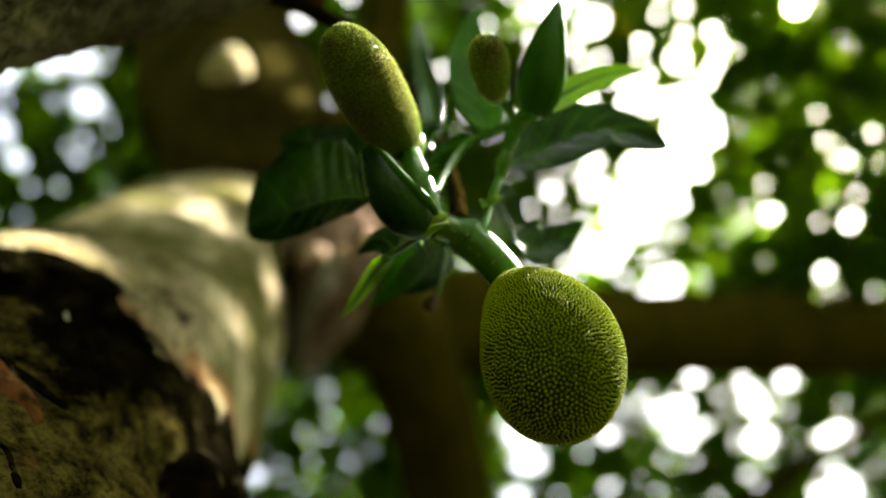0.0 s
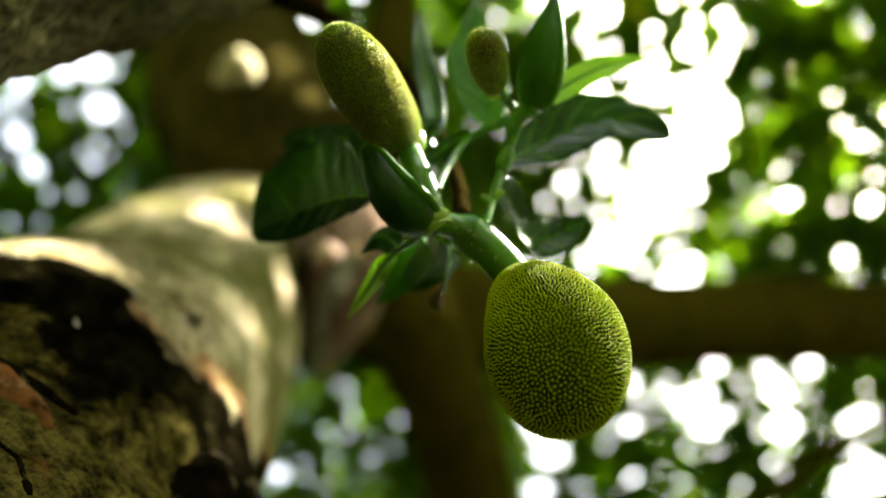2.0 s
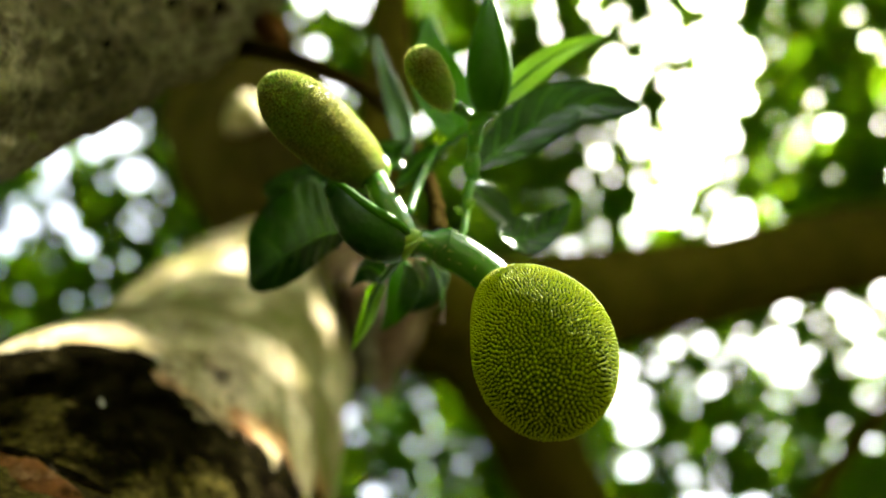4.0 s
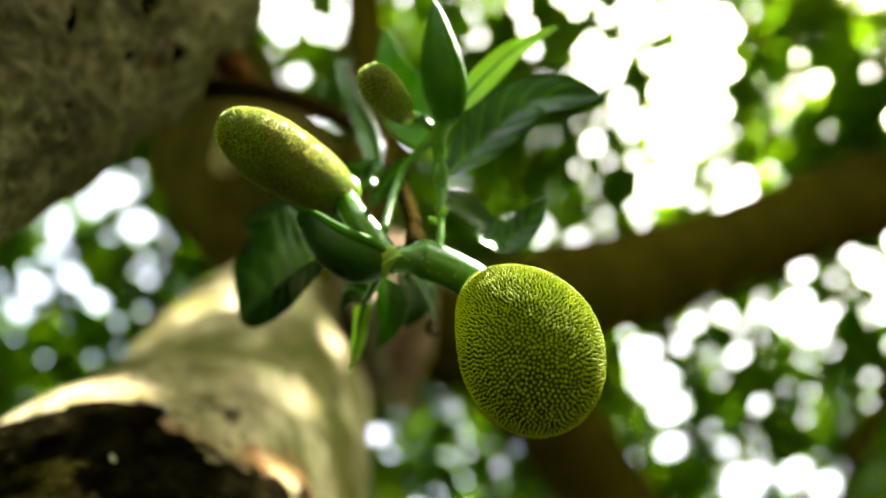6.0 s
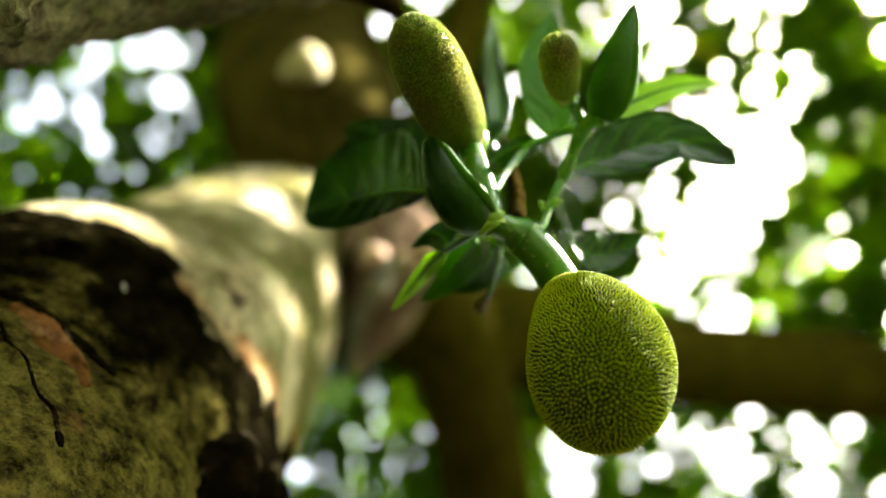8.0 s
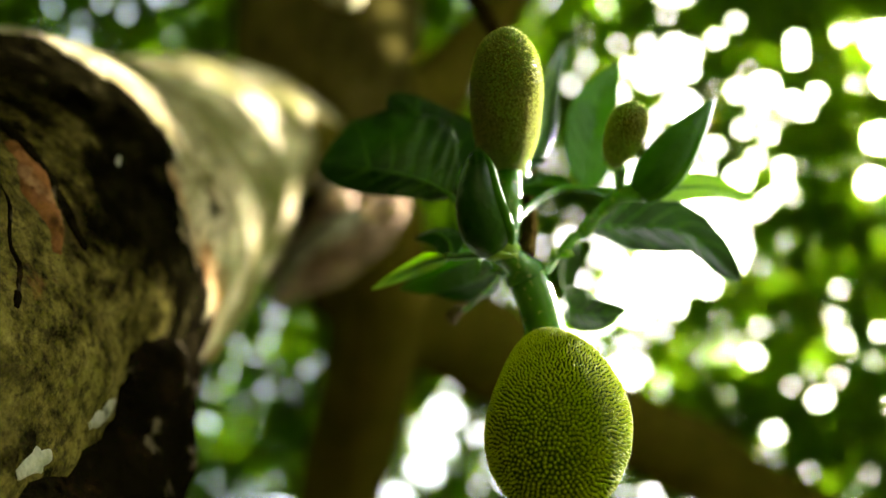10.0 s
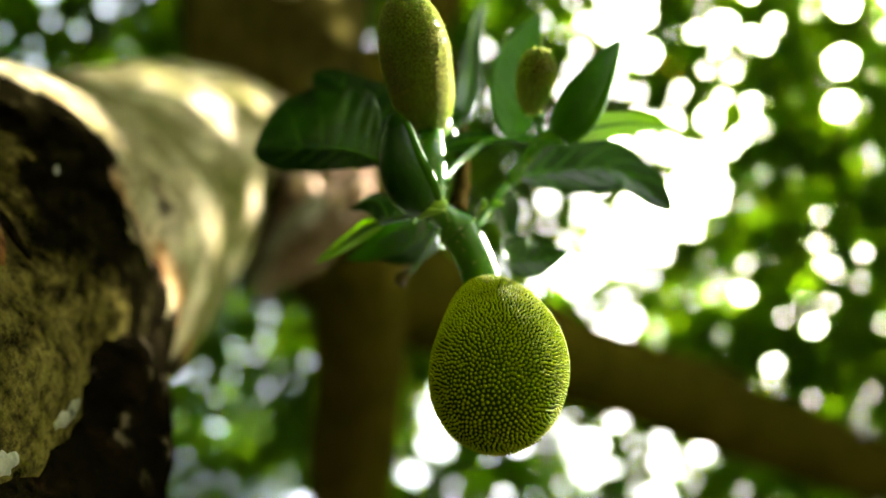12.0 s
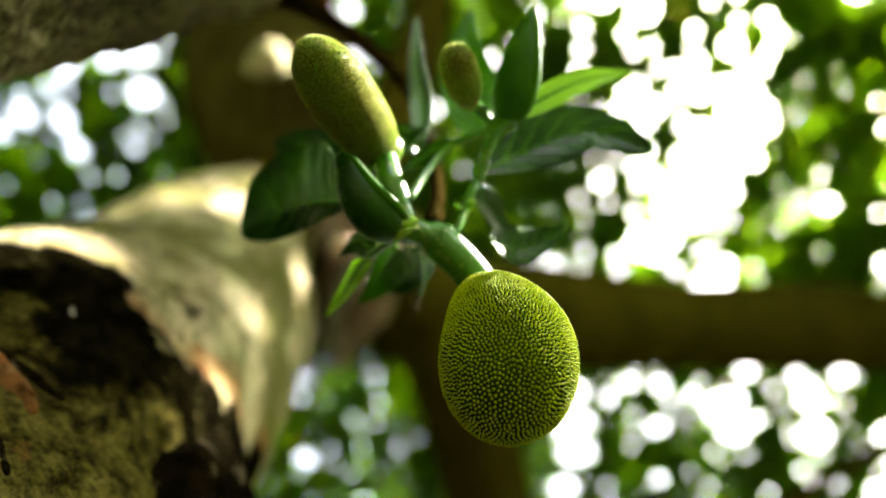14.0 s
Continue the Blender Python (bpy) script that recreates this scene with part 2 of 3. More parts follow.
def tube(name, points, material, origin=(0, 0, 0), steps=8, around=16, rough=0.0, grain=20.0, lumps=0.0):
    """A tapered, bent tube with uneven sides through points (x, y, z, radius), closed at both ends."""
    line = glide(points, steps)
    way = np.gradient(line[:, :3], axis=0)
    way /= np.linalg.norm(way, axis=1)[:, None]
    side = np.cross(way[0], (0.31, 0.2, 0.93) if abs(way[0][2]) < 0.8 else (1, 0.1, 0))
    verts, faces = [], []
    for i, row in enumerate(line):
        side = side - way[i] * (side @ way[i])
        side /= np.linalg.norm(side)
        other = np.cross(way[i], side)
        for j in range(around):
            a = 2 * math.pi * j / around
            out = math.cos(a) * side + math.sin(a) * other
            r = row[3]
            if rough or lumps:
                at = Vector(row[:3] + out * r)
                r *= 1 + rough * noise.fractal(at * grain, 0.8, 2.1, 4) + lumps * noise.noise(at * grain * 0.2)
            verts.append(row[:3] + out * r - origin)
    for i in range(len(line) - 1):
        for j in range(around):
            a, b = i * around + j, i * around + (j + 1) % around
            faces.append((a, b, b + around, a + around))
    faces.append(tuple(range(around))[::-1])
    faces.append(tuple(range(len(verts) - around, len(verts))))
    return mesh(name, verts, faces, material)


def profile(s, wide, peak, low, high, top):
    """The radius of an egg along its axis, 0 at the bottom end, 1 at the stalk end."""
    down, up = np.clip((peak - s) / peak, 0, 1), np.clip((s - peak) / (1 - peak), 0, 1)
    bottom = wide * np.clip(1 - down**low, 0, 1) ** (1 / low)
    upper = wide * (top + (1 - top) * np.clip(1 - up**high, 0, 1) ** 0.6)
    return np.where(s < peak, bottom, upper)


def lean_of(s, bend):
    """How far the axis strays towards the stalk, at a share s of its length."""
    return np.clip((s - 0.45) / 0.55, 0, 1)[:, None] ** 2 * np.array(bend)


def turned(name, a, b, shape, material, origin, rings=48, around=48, bend=(0, 0, 0)):
    """A solid of revolution from a to b."""
    a, b = np.array(a), np.array(b)
    axis = (b - a) / np.linalg.norm(b - a)
    u = np.cross(axis, (1, 0.3, 0))
    u /= np.linalg.norm(u)
    v = np.cross(axis, u)
    s = (1 - np.cos(np.linspace(0, math.pi, rings))) / 2
    s = np.clip(s, 0.0005, 0.9995)
    r = profile(s, *shape)
    t = np.arange(around) * 2 * math.pi / around
    verts = (a - origin + lean_of(s, bend)[:, None, :] + s[:, None, None] * (b - a) + r[:, None, None] * (np.cos(t)[:, None] * u + np.sin(t)[:, None] * v)).reshape(-1, 3)
    faces = [(i * around + j, i * around + (j + 1) % around, (i + 1) * around + (j + 1) % around, (i + 1) * around + j) for i in range(rings - 1) for j in range(around)]
    faces += [tuple(range(around))[::-1], tuple(range((rings - 1) * around, rings * around))]
    return mesh(name, verts, faces, material)


def studs(name, a, b, shape, material, origin, gap, tall, fat, sides, seed, bald=1.0, jitter=0.3, relax=0, single=0, towards=(0, 0, -1), bend=(0, 0, 0), spread=(1.0, 1.0, 1.0)):
    """Small blunt spikes set evenly over a solid of revolution, all in one mesh."""
    rng = np.random.default_rng(seed)
    a, b = np.array(a), np.array(b)
    length = np.linalg.norm(b - a)
    axis = (b - a) / length
    u = np.cross(axis, (1, 0.3, 0))
    u /= np.linalg.norm(u)
    v = np.cross(axis, u)
    s = np.linspace(0, 1, 4001)
    r = profile(np.clip(s, 0.0, 0.9995), *shape)
    local = np.interp(s, [0, 0.35, 1.0], spread)
    step = np.hypot(np.diff(s) * length, np.diff(r))
    area = np.concatenate([[0], np.cumsum(step * math.pi * (r[1:] + r[:-1]) / local[1:] ** 2)])
    count = int(area[-1] / (gap * gap * 0.87))
    k = (np.arange(count) + 0.5) / count
    at = np.interp(k * area[-1], area, s) + rng.normal(0, jitter, count) * gap / length
    at = np.clip(at, 0.001, 0.985)
    turn = np.arange(count) * math.pi * (3 - math.sqrt(5)) + rng.normal(0, jitter, count) * gap / np.maximum(np.interp(at, s, r), gap)
    for _ in range(relax):
        rad = np.interp(at, s, r)
        pos = np.c_[rad * np.cos(turn), rad * np.sin(turn), at * length]
        push = np.zeros_like(pos)
        tree_of = kdtree.KDTree(count)
        for k in range(count):
            tree_of.insert(pos[k], k)
        tree_of.balance()
        room = 1.25 * gap * np.interp(at, s, local)
        for k in range(count):
            for near, _, far in tree_of.find_range(pos[k], room[k]):
                if far > 1e-8:
                    push[k] += (pos[k] - near) * ((room[k] - far) / far)
        pos += 0.22 * push
        turn = np.arctan2(pos[:, 1], pos[:, 0])
        fine = np.linspace(0, 1, 700) ** 2
        off = (pos[:, 2, None] - fine * length) ** 2 + (np.hypot(pos[:, 0], pos[:, 1])[:, None] - np.interp(fine, s, r)) ** 2
        at = np.clip(fine[off.argmin(1)], 0.0, 0.985)
    if relax:
        turn = turn + rng.normal(0, 0.05, count) * gap / np.maximum(np.interp(at, s, r), gap)
        at = np.clip(at, 0.0, 0.985)
    radius = np.interp(at, s, r)
    slope = (np.interp(np.clip(at + 0.004, 0, 1), s, r) - np.interp(np.clip(at - 0.004, 0, 1), s, r)) / (0.008 * length)
    out = np.cos(turn)[:, None] * u + np.sin(turn)[:, None] * v
    foot = a - origin + lean_of(at, bend) + at[:, None] * (b - a) + radius[:, None] * out
    up = out - slope[:, None] * axis
    up /= np.linalg.norm(up, axis=1)[:, None]
    lean = up + rng.normal(0, 0.12, (count, 3))
    lean /= np.linalg.norm(lean, axis=1)[:, None]
    e = np.cross(up, axis)
    e /= np.linalg.norm(e, axis=1)[:, None] + 1e-9
    f = np.cross(up, e)
    high = tall * rng.uniform(0.7, 1.3, count) * np.interp(at, [0, 0.35, 0.8, 1.0], [1, 0.9, 0.75, 0.75 * bald])
    wide = fat * rng.uniform(0.78, 1.2, count) * np.interp(at, s, local)
    facing = np.argsort(-(up @ np.array(towards)))
    apart = [(foot[i], lean[i], high[i], wide[i]) for i in facing[:single]]
    rest = np.sort(facing[single:])
    foot, lean, high, wide, e, f, count = foot[rest], lean[rest], high[rest], wide[rest], e[rest], f[rest], len(rest)
    levels = ((-0.1, 1.0), (0.5, 0.78), (0.87, 0.45))
    rows = []
    for lift, share in levels:
        for j in range(sides):
            t = 2 * math.pi * j / sides
            rows.append(foot + (high * lift)[:, None] * lean + (wide * share)[:, None] * (math.cos(t) * e + math.sin(t) * f))
    rows.append(foot + high[:, None] * lean)
    per = len(rows)
    verts = np.stack(rows, 1).reshape(-1, 3)
    quads = []
    for i in range(len(levels) - 1):
        for j in range(sides):
            p, q = i * sides + j, i * sides + (j + 1) % sides
            quads += [(p, q, q + sides), (p, q + sides, p + sides)]
    for j in range(sides):
        quads.append(((len(levels) - 1) * sides + j, (len(levels) - 1) * sides + (j + 1) % sides, per - 1))
    loops = (np.array(quads)[None] + (np.arange(count) * per)[:, None, None]).ravel()
    whole = big_mesh(name, verts, loops, 3, material)
    return (whole, apart) if single else whole


def blade(name, points, side, left, right, material, origin, fold=0.3, wavy=0.15, blunt=0.8, seed=0, full=0.75):
    """A leaf blade with thickness along a bent midrib. side: the way its left half reaches; left and right: the widths; fold: how
    far both halves rise from the midrib. Returns the mesh of the blade, of its midrib and of its veins."""
    line = glide(points, 24)
    n = len(line)
    way = np.gradient(line, axis=0)
    way /= np.linalg.norm(way, axis=1)[:, None]
    s = np.linspace(0, 1, n)
    wide = np.sin(math.pi * np.clip(s, 0, 1) ** blunt) ** full * (1 - 0.25 * s) + 0.02 * (1 - s)
    wide[-1] = 0.004
    top = np.array(side, float)
    across = 9
    step = (n - 1) / 7
    rng = random.Random(seed)
    phase = rng.uniform(0, 6)
    upper, ups = [], []
    for i in range(n):
        d = top - way[i] * (top @ way[i])
        d /= np.linalg.norm(d)
        up = np.cross(way[i], d)
        for j in range(-across, across + 1):
            q = j / across
            w = (left if q > 0 else right) * wide[i] * abs(q)
            rise = fold * w + wavy * w * math.sin(9 * s[i] + phase + (2 if q > 0 else 0)) * abs(q)
            swell = abs(math.sin(math.pi * (i - 1.3 * step * abs(q)) / step))
            rise += 0.055 * w * swell + 0.05 * w * noise.noise((i * 0.12, q * 2.5, seed * 7.1))
            upper.append(line[i] + d * (w if q > 0 else -w) + up * rise - origin)
            ups.append(up)
    upper, ups = np.array(upper), np.array(ups)
    row = 2 * across + 1
    verts = np.vstack([upper, upper - ups * 0.0004])
    faces, m = [], len(upper)
    for i in range(n - 1):
        for j in range(row - 1):
            a = i * row + j
            faces.append((a, a + 1, a + 1 + row, a + row))
            faces.append((m + a, m + a + row, m + a + 1 + row, m + a + 1))
        for j in (0, row - 1):
            a = i * row + j
            faces.append((a, a + row, m + a + row, m + a))
    body = mesh(name, verts, faces, material)
    centre = upper.reshape(n, row, 3)[:, across]
    thick = np.linspace(0.0011, 0.0003, n)
    rib = tube("midrib", np.c_[centre, thick][::6], VEIN, steps=3, around=6)
    grid = upper.reshape(n, row, 3)
    veins = []
    for k in np.arange(1, 6) * step if left > 0.012 else ():
        for sign in (-1, 1):
            pts = [(*grid[min(int(round(k + (1.3 + 0.25 * math.sin(3.7 * k + sign)) * step * q / across)), n - 1), across + sign * q], 0.0008 - 0.0005 * q / across) for q in (0, 2, 4, 6, 8)]
            veins.append(tube("vein", pts, VEIN, steps=2, around=5))
    return body, rib, veins


def leaf(parent, origin, points, side, left, right, material, label="", **shape):
    body, rib, veins = blade("leaf", points, side, left, right, material, np.array(origin), **shape)
    ob = part("leaf", body, parent, label)
    part("midrib", rib, ob)
    for v in veins:
        part("vein", v, ob)
    return ob


# ---- the ground ----
rng = np.random.default_rng(5)
size, cells = 60.0, 60
verts, faces = [], []
for i in range(cells + 1):
    for j in range(cells + 1):
        x, y = (2 * i / cells - 1) ** 3 * size, (2 * j / cells - 1) ** 3 * size
        verts.append((x, y, 0.06 * noise.noise((x * 0.7, y * 0.7, 3)) + 0.2 * noise.noise((x * 0.08, y * 0.08, 1)) - 0.05))
for i in range(cells):
    for j in range(cells):
        a = i * (cells + 1) + j
        faces.append((a, a + cells + 1, a + cells + 2, a + 1))
tagged(new("ground", mesh("ground", verts, faces, LITTER)), "brown leaf litter and moss under the trees", "ground", kind="structure")

# ---- the tree: trunk, second stem, limbs ----
tree = thing("jackfruit_tree", (-0.25, 0.28, 0.0), "old jackfruit tree with mottled mossy bark", "tree")
T0 = np.array(tree.location)
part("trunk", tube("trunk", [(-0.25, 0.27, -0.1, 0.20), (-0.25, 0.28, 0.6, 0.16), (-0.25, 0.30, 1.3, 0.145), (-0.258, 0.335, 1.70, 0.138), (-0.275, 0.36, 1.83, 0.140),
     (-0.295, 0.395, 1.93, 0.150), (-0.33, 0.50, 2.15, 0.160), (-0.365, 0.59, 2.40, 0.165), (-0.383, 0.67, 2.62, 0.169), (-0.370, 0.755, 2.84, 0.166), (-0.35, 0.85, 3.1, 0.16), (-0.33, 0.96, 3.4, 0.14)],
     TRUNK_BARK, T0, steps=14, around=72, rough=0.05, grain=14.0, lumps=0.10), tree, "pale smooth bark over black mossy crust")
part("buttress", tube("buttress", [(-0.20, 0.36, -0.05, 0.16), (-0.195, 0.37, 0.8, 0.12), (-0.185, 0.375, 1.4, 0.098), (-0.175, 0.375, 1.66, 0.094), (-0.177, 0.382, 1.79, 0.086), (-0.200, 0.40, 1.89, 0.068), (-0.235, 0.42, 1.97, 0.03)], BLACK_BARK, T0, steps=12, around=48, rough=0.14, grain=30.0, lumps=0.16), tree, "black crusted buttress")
part("upper_trunk", tube("upper_trunk", [(-0.2963, 0.7794, 3.0676, 0.1), (-0.3332, 0.6870, 3.0601, 0.15), (-0.4427, 0.6224, 3.2643, 0.19), (-0.5964, 0.6317, 3.7691, 0.22), (-0.8512, 0.5586, 4.8272, 0.2), (-1.2389, 0.4240, 6.4844, 0.15)], SHADED_UPPER_BARK, T0, around=40, rough=0.05, lumps=0.1, grain=8.0), tree, "dark shaded upper trunk")
part("knob", tube("knob", [(-0.45, 0.53, 3.15, 0.02), (-0.435, 0.485, 3.125, 0.032), (-0.412, 0.460, 3.105, 0.038), (-0.395, 0.445, 3.09, 0.032), (-0.385, 0.437, 3.085, 0.010)], LIT_KNOB_BARK, T0, steps=6, around=24, rough=0.1, lumps=0.15, grain=14.0), tree, "stub of a lost branch, paled as if sunlit")
part("burl", tube("burl", [(-0.1717, 0.5988, 2.7672, 0.03), (-0.1724, 0.5943, 2.6564, 0.062), (-0.1795, 0.6329, 2.6019, 0.07), (-0.1926, 0.7036, 2.5869, 0.055), (-0.2167, 0.8058, 2.6118, 0.02)], BURL_BARK, T0, steps=10, around=40, rough=0.12, lumps=0.3, grain=26.0), tree, "pinkish grey swelling of bark")
part("stem", tube("stem", [(-0.27, 0.20, 0.25, 0.10), (-0.36, 0.06, 0.9, 0.10), (-0.35, 0.02, 1.45, 0.092), (-0.30, 0.03, 1.75, 0.090), (-0.235, 0.042, 1.97, 0.086), (-0.155, 0.042, 2.18, 0.092), (-0.115, -0.02, 2.40, 0.088), (-0.13, -0.2, 2.9, 0.075), (-0.3, -0.5, 4.5, 0.05)],
     STEM_BARK, T0, steps=36, around=150, rough=0.06, grain=80.0, lumps=0.09), tree, "grey-brown rough second stem")
for a, c in (((-0.200, 0.585, 2.560), (-0.165, 0.553, 2.528)), ((-0.135, 0.585, 2.610), (-0.100, 0.560, 2.585)), ((-0.165, 0.60, 2.60), (-0.135, 0.565, 2.55))):
    a, c = np.array(a), np.array(c)
    part("bark_flake", tube("bark_flake", [(*a, 0.008), (*(0.6 * a + 0.4 * c), 0.019), (*(0.2 * a + 0.8 * c), 0.017), (*c, 0.004)], LIT_FLAKE_BARK, T0, steps=5, around=20, rough=0.2, lumps=0.3, grain=50.0), tree, "pinkish lump of bark, paled for a patch of sun")
part("groove", tube("groove", [(-0.203, 0.545, 2.535, 0.004), (-0.212, 0.570, 2.513, 0.009), (-0.222, 0.620, 2.503, 0.010), (-0.227, 0.665, 2.498, 0.010), (-0.232, 0.72, 2.500, 0.006)], BLACK_BARK, T0, steps=6, around=14, rough=0.2, grain=50.0), tree, "black strip standing for the shaded gap between trunk and burl")
part("aerial_root", tube("aerial_root", [(-0.140, 0.570, 2.59, 0.008), (-0.150, 0.577, 2.555, 0.011), (-0.168, 0.592, 2.508, 0.013), (-0.195, 0.640, 2.503, 0.013), (-0.204, 0.680, 2.505, 0.012), (-0.21, 0.74, 2.52, 0.007)], LICHEN, T0, steps=8, around=16, rough=0.15, lumps=0.2, grain=40.0), tree, "pale grey root on the bark")
part("limb", tube("limb", [(-0.40, 0.66, 2.65, 0.13), (-0.1601, 0.6714, 2.7059, 0.1), (-0.0539, 0.9873, 2.8438, 0.088), (0.0140, 1.3852, 2.9153, 0.092), (0.0968, 1.9510, 2.9543, 0.09), (0.2320, 3.6317, 2.9667, 0.09)], SHADED_LIMB_BARK, T0, around=32, rough=0.05, lumps=0.12, grain=8.0), tree, "thick shaded limb")
part("limb", tube("limb", [(-0.1488, 0.8363, 2.8108, 0.1), (0.0938, 1.0090, 3.0587, 0.11), (0.4635, 1.2232, 3.3413, 0.115), (0.9622, 1.4208, 3.6326, 0.12), (1.7320, 1.6892, 3.9995, 0.12), (3.1584, 2.0482, 4.4881, 0.07)], SHADED_LIMB_BARK, T0, around=28, rough=0.05, lumps=0.12, grain=8.0), tree, "long shaded limb")
part("limb", tube("limb", [(-0.43, 0.70, 2.85, 0.09), (-0.2204, 0.6896, 3.2852, 0.075), (-0.1824, 0.6181, 3.7762, 0.065), (-0.1568, 0.4888, 4.4113, 0.06), (-0.1535, 0.2047, 5.4684, 0.05)], SHADED_LIMB_BARK, T0, around=24, rough=0.05, lumps=0.1, grain=8.0), tree)
part("limb", tube("limb", [(0.7211, 2.0915, 3.3326, 0.03), (1.0192, 2.0546, 3.5787, 0.025), (1.3120, 2.0689, 3.7976, 0.022), (1.7248, 2.1204, 4.1100, 0.02), (2.3184, 2.1118, 4.4543, 0.015)], SHADED_LIMB_BARK, T0, around=16, rough=0.05, lumps=0.1, grain=8.0), tree)



def crust_piece(name, points, material, label, proud):
    """A raised piece of bark that lies along the trunk and stands a little proud of it."""
    line = []
    for x, y, z, wide in points:
        out = np.array((x + 0.27, y - 0.355))
        out /= np.linalg.norm(out)
        line.append((x - out[0] * (wide - proud), y - out[1] * (wide - proud), z, wide))
    part(name, tube(name, line, material, T0, steps=8, around=20, rough=0.25, lumps=0.3, grain=90.0), tree, label)


crust_piece("bark_scar", [(-0.225, 0.2215, 1.823, 0.004), (-0.211, 0.2255, 1.8145, 0.0095), (-0.198, 0.2305, 1.8065, 0.0115), (-0.186, 0.2375, 1.799, 0.0095), (-0.176, 0.242, 1.791, 0.003)], SCAR_BARK, "long rust-orange scar", 0.0016)
crust_piece("bark_ridge", [(-0.245, 0.217, 1.828, 0.001), (-0.225, 0.221, 1.8275, 0.003), (-0.208, 0.2285, 1.8225, 0.004), (-0.192, 0.237, 1.817, 0.0035), (-0.175, 0.251, 1.813, 0.001)], BLACK_BARK, "raised black strip in place of a crack", 0.0018)
crust_piece("crack", [(-0.2140, 0.2140, 1.7960, 0.0005), (-0.2050, 0.2180, 1.7865, 0.0011), (-0.1960, 0.2225, 1.7825, 0.0008), (-0.1849, 0.2288, 1.7691, 0.0013), (-0.1760, 0.2330, 1.7640, 0.0018), (-0.1700, 0.2350, 1.7545, 0.0042), (-0.1650, 0.2370, 1.7480, 0.0010)], BLACK_BARK, "dark jagged crack in the mossy bark", 0.0008)
crust_piece("lichen_patch", [(-0.1305, 0.2930, 1.7600, 0.002), (-0.1308, 0.2960, 1.7690, 0.006), (-0.1312, 0.3000, 1.7800, 0.0065), (-0.1330, 0.3040, 1.7900, 0.002)], LICHEN, "pale grey lichen", 0.0012)
crust_piece("lichen_patch", [(-0.1320, 0.2770, 1.7120, 0.002), (-0.1315, 0.2820, 1.7250, 0.007), (-0.1305, 0.2850, 1.7330, 0.003)], LICHEN, "pale grey lichen", 0.0012)
crust_piece("lichen_patch", [(-0.206, 0.248, 1.893, 0.001), (-0.204, 0.249, 1.888, 0.002), (-0.202, 0.2495, 1.882, 0.001)], LICHEN, "pale grey lichen", 0.0007)


def knot(place, out, wide, tall):
    """An old knot: a raised lip of bark round a dome blackened as if in shade."""
    up = np.array((0.25, 0.1, 0.96))
    out = np.array(out) / np.linalg.norm(out)
    up -= out * (up @ out)
    up /= np.linalg.norm(up)
    across = np.cross(up, out)
    at = np.array(place)
    turns = np.linspace(0, 2 * math.pi, 15)
    lip = [(*(at + 0.0015 * out + wide * math.cos(t) * across + tall * math.sin(t) * up), 0.30 * wide * (1 + 0.3 * math.sin(3 * t))) for t in turns]
    ob = part("knot", tube("knot", lip, STEM_BARK, T0, steps=3, around=10, rough=0.3, grain=150.0), tree, "old knot, its middle black as if shaded")
    plug = [(*(at - 0.004 * out), 0.5 * wide), (*(at - 0.001 * out), 0.92 * wide), (*(at + 0.0002 * out), 0.8 * wide), (*(at + 0.0006 * out), 0.1 * wide)]
    part("hollow", tube("hollow", plug, BLACK_BARK, T0, steps=3, around=16), ob, "black dome standing for shade in the knot")


knot((-0.1095, 0.0825, 2.0535), (0.65, 0.50, -0.55), 0.0095, 0.0080)
knot((-0.1070, 0.0495, 2.0450), (0.81, 0.20, -0.51), 0.0080, 0.0130)
knot((-0.1262, 0.0690, 2.0215), (0.58, 0.45, -0.68), 0.0050, 0.0060)
for line in (((-0.1310, 0.0300, 1.9960), (-0.1325, 0.0352, 1.9905), (-0.1357, 0.0388, 1.9845), (-0.1375, 0.0462, 1.9800)), ((-0.1480, 0.0690, 1.9700), (-0.1497, 0.0717, 1.9670), (-0.1520, 0.0725, 1.9620))):
    part("crack", tube("crack", [(*at, r) for at, r in zip(line, (0.0008, 0.0030, 0.0028, 0.0008))], BLACK_BARK, T0, steps=5, around=8, rough=0.3, grain=150.0), tree, "dark crack in the bark")
part("twig_base", tube("twig_base", [(-0.112, 0.105, 2.150, 0.006), (-0.103, 0.117, 2.142, 0.011), (-0.097, 0.124, 2.132, 0.009), (-0.088, 0.130, 2.118, 0.005)], SCAR_BARK, T0, steps=5, around=16, rough=0.2, grain=90.0), tree, "rust-brown swelling where the twig leaves the stem")

# ---- the fruiting shoot ----
SHOOT = np.array((0.0076, 0.1768, 1.8647))
shoot = thing("fruiting_shoot", SHOOT, "green fruiting shoot on a woody twig with glossy dark leaves", "branch")


def stalk(name, points, material=STALK, label="", around=14, **more):
    return part(name, tube(name, points, material, SHOOT, around=around, **more), shoot, label)


stalk("twig", [(-0.1463, 0.1210, 2.1378, 0.009), (-0.1056, 0.1277, 2.1116, 0.0065), (-0.0640, 0.1435, 2.0863, 0.0055), (-0.0239, 0.1670, 2.0454, 0.005), (-0.0006, 0.1822, 1.9581, 0.004), (0.0069, 0.1776, 1.8926, 0.004), (0.0073, 0.1741, 1.8514, 0.005)], WOODY, "brown woody twig", rough=0.12, grain=120.0)
stalk("stem", [(-0.0193, 0.1480, 1.8830, 0.0070), (-0.0132, 0.1510, 1.8600, 0.0062), (-0.0082, 0.1582, 1.8497, 0.0060), (-0.0048, 0.1661, 1.8409, 0.0066)], rough=0.03, grain=60.0)
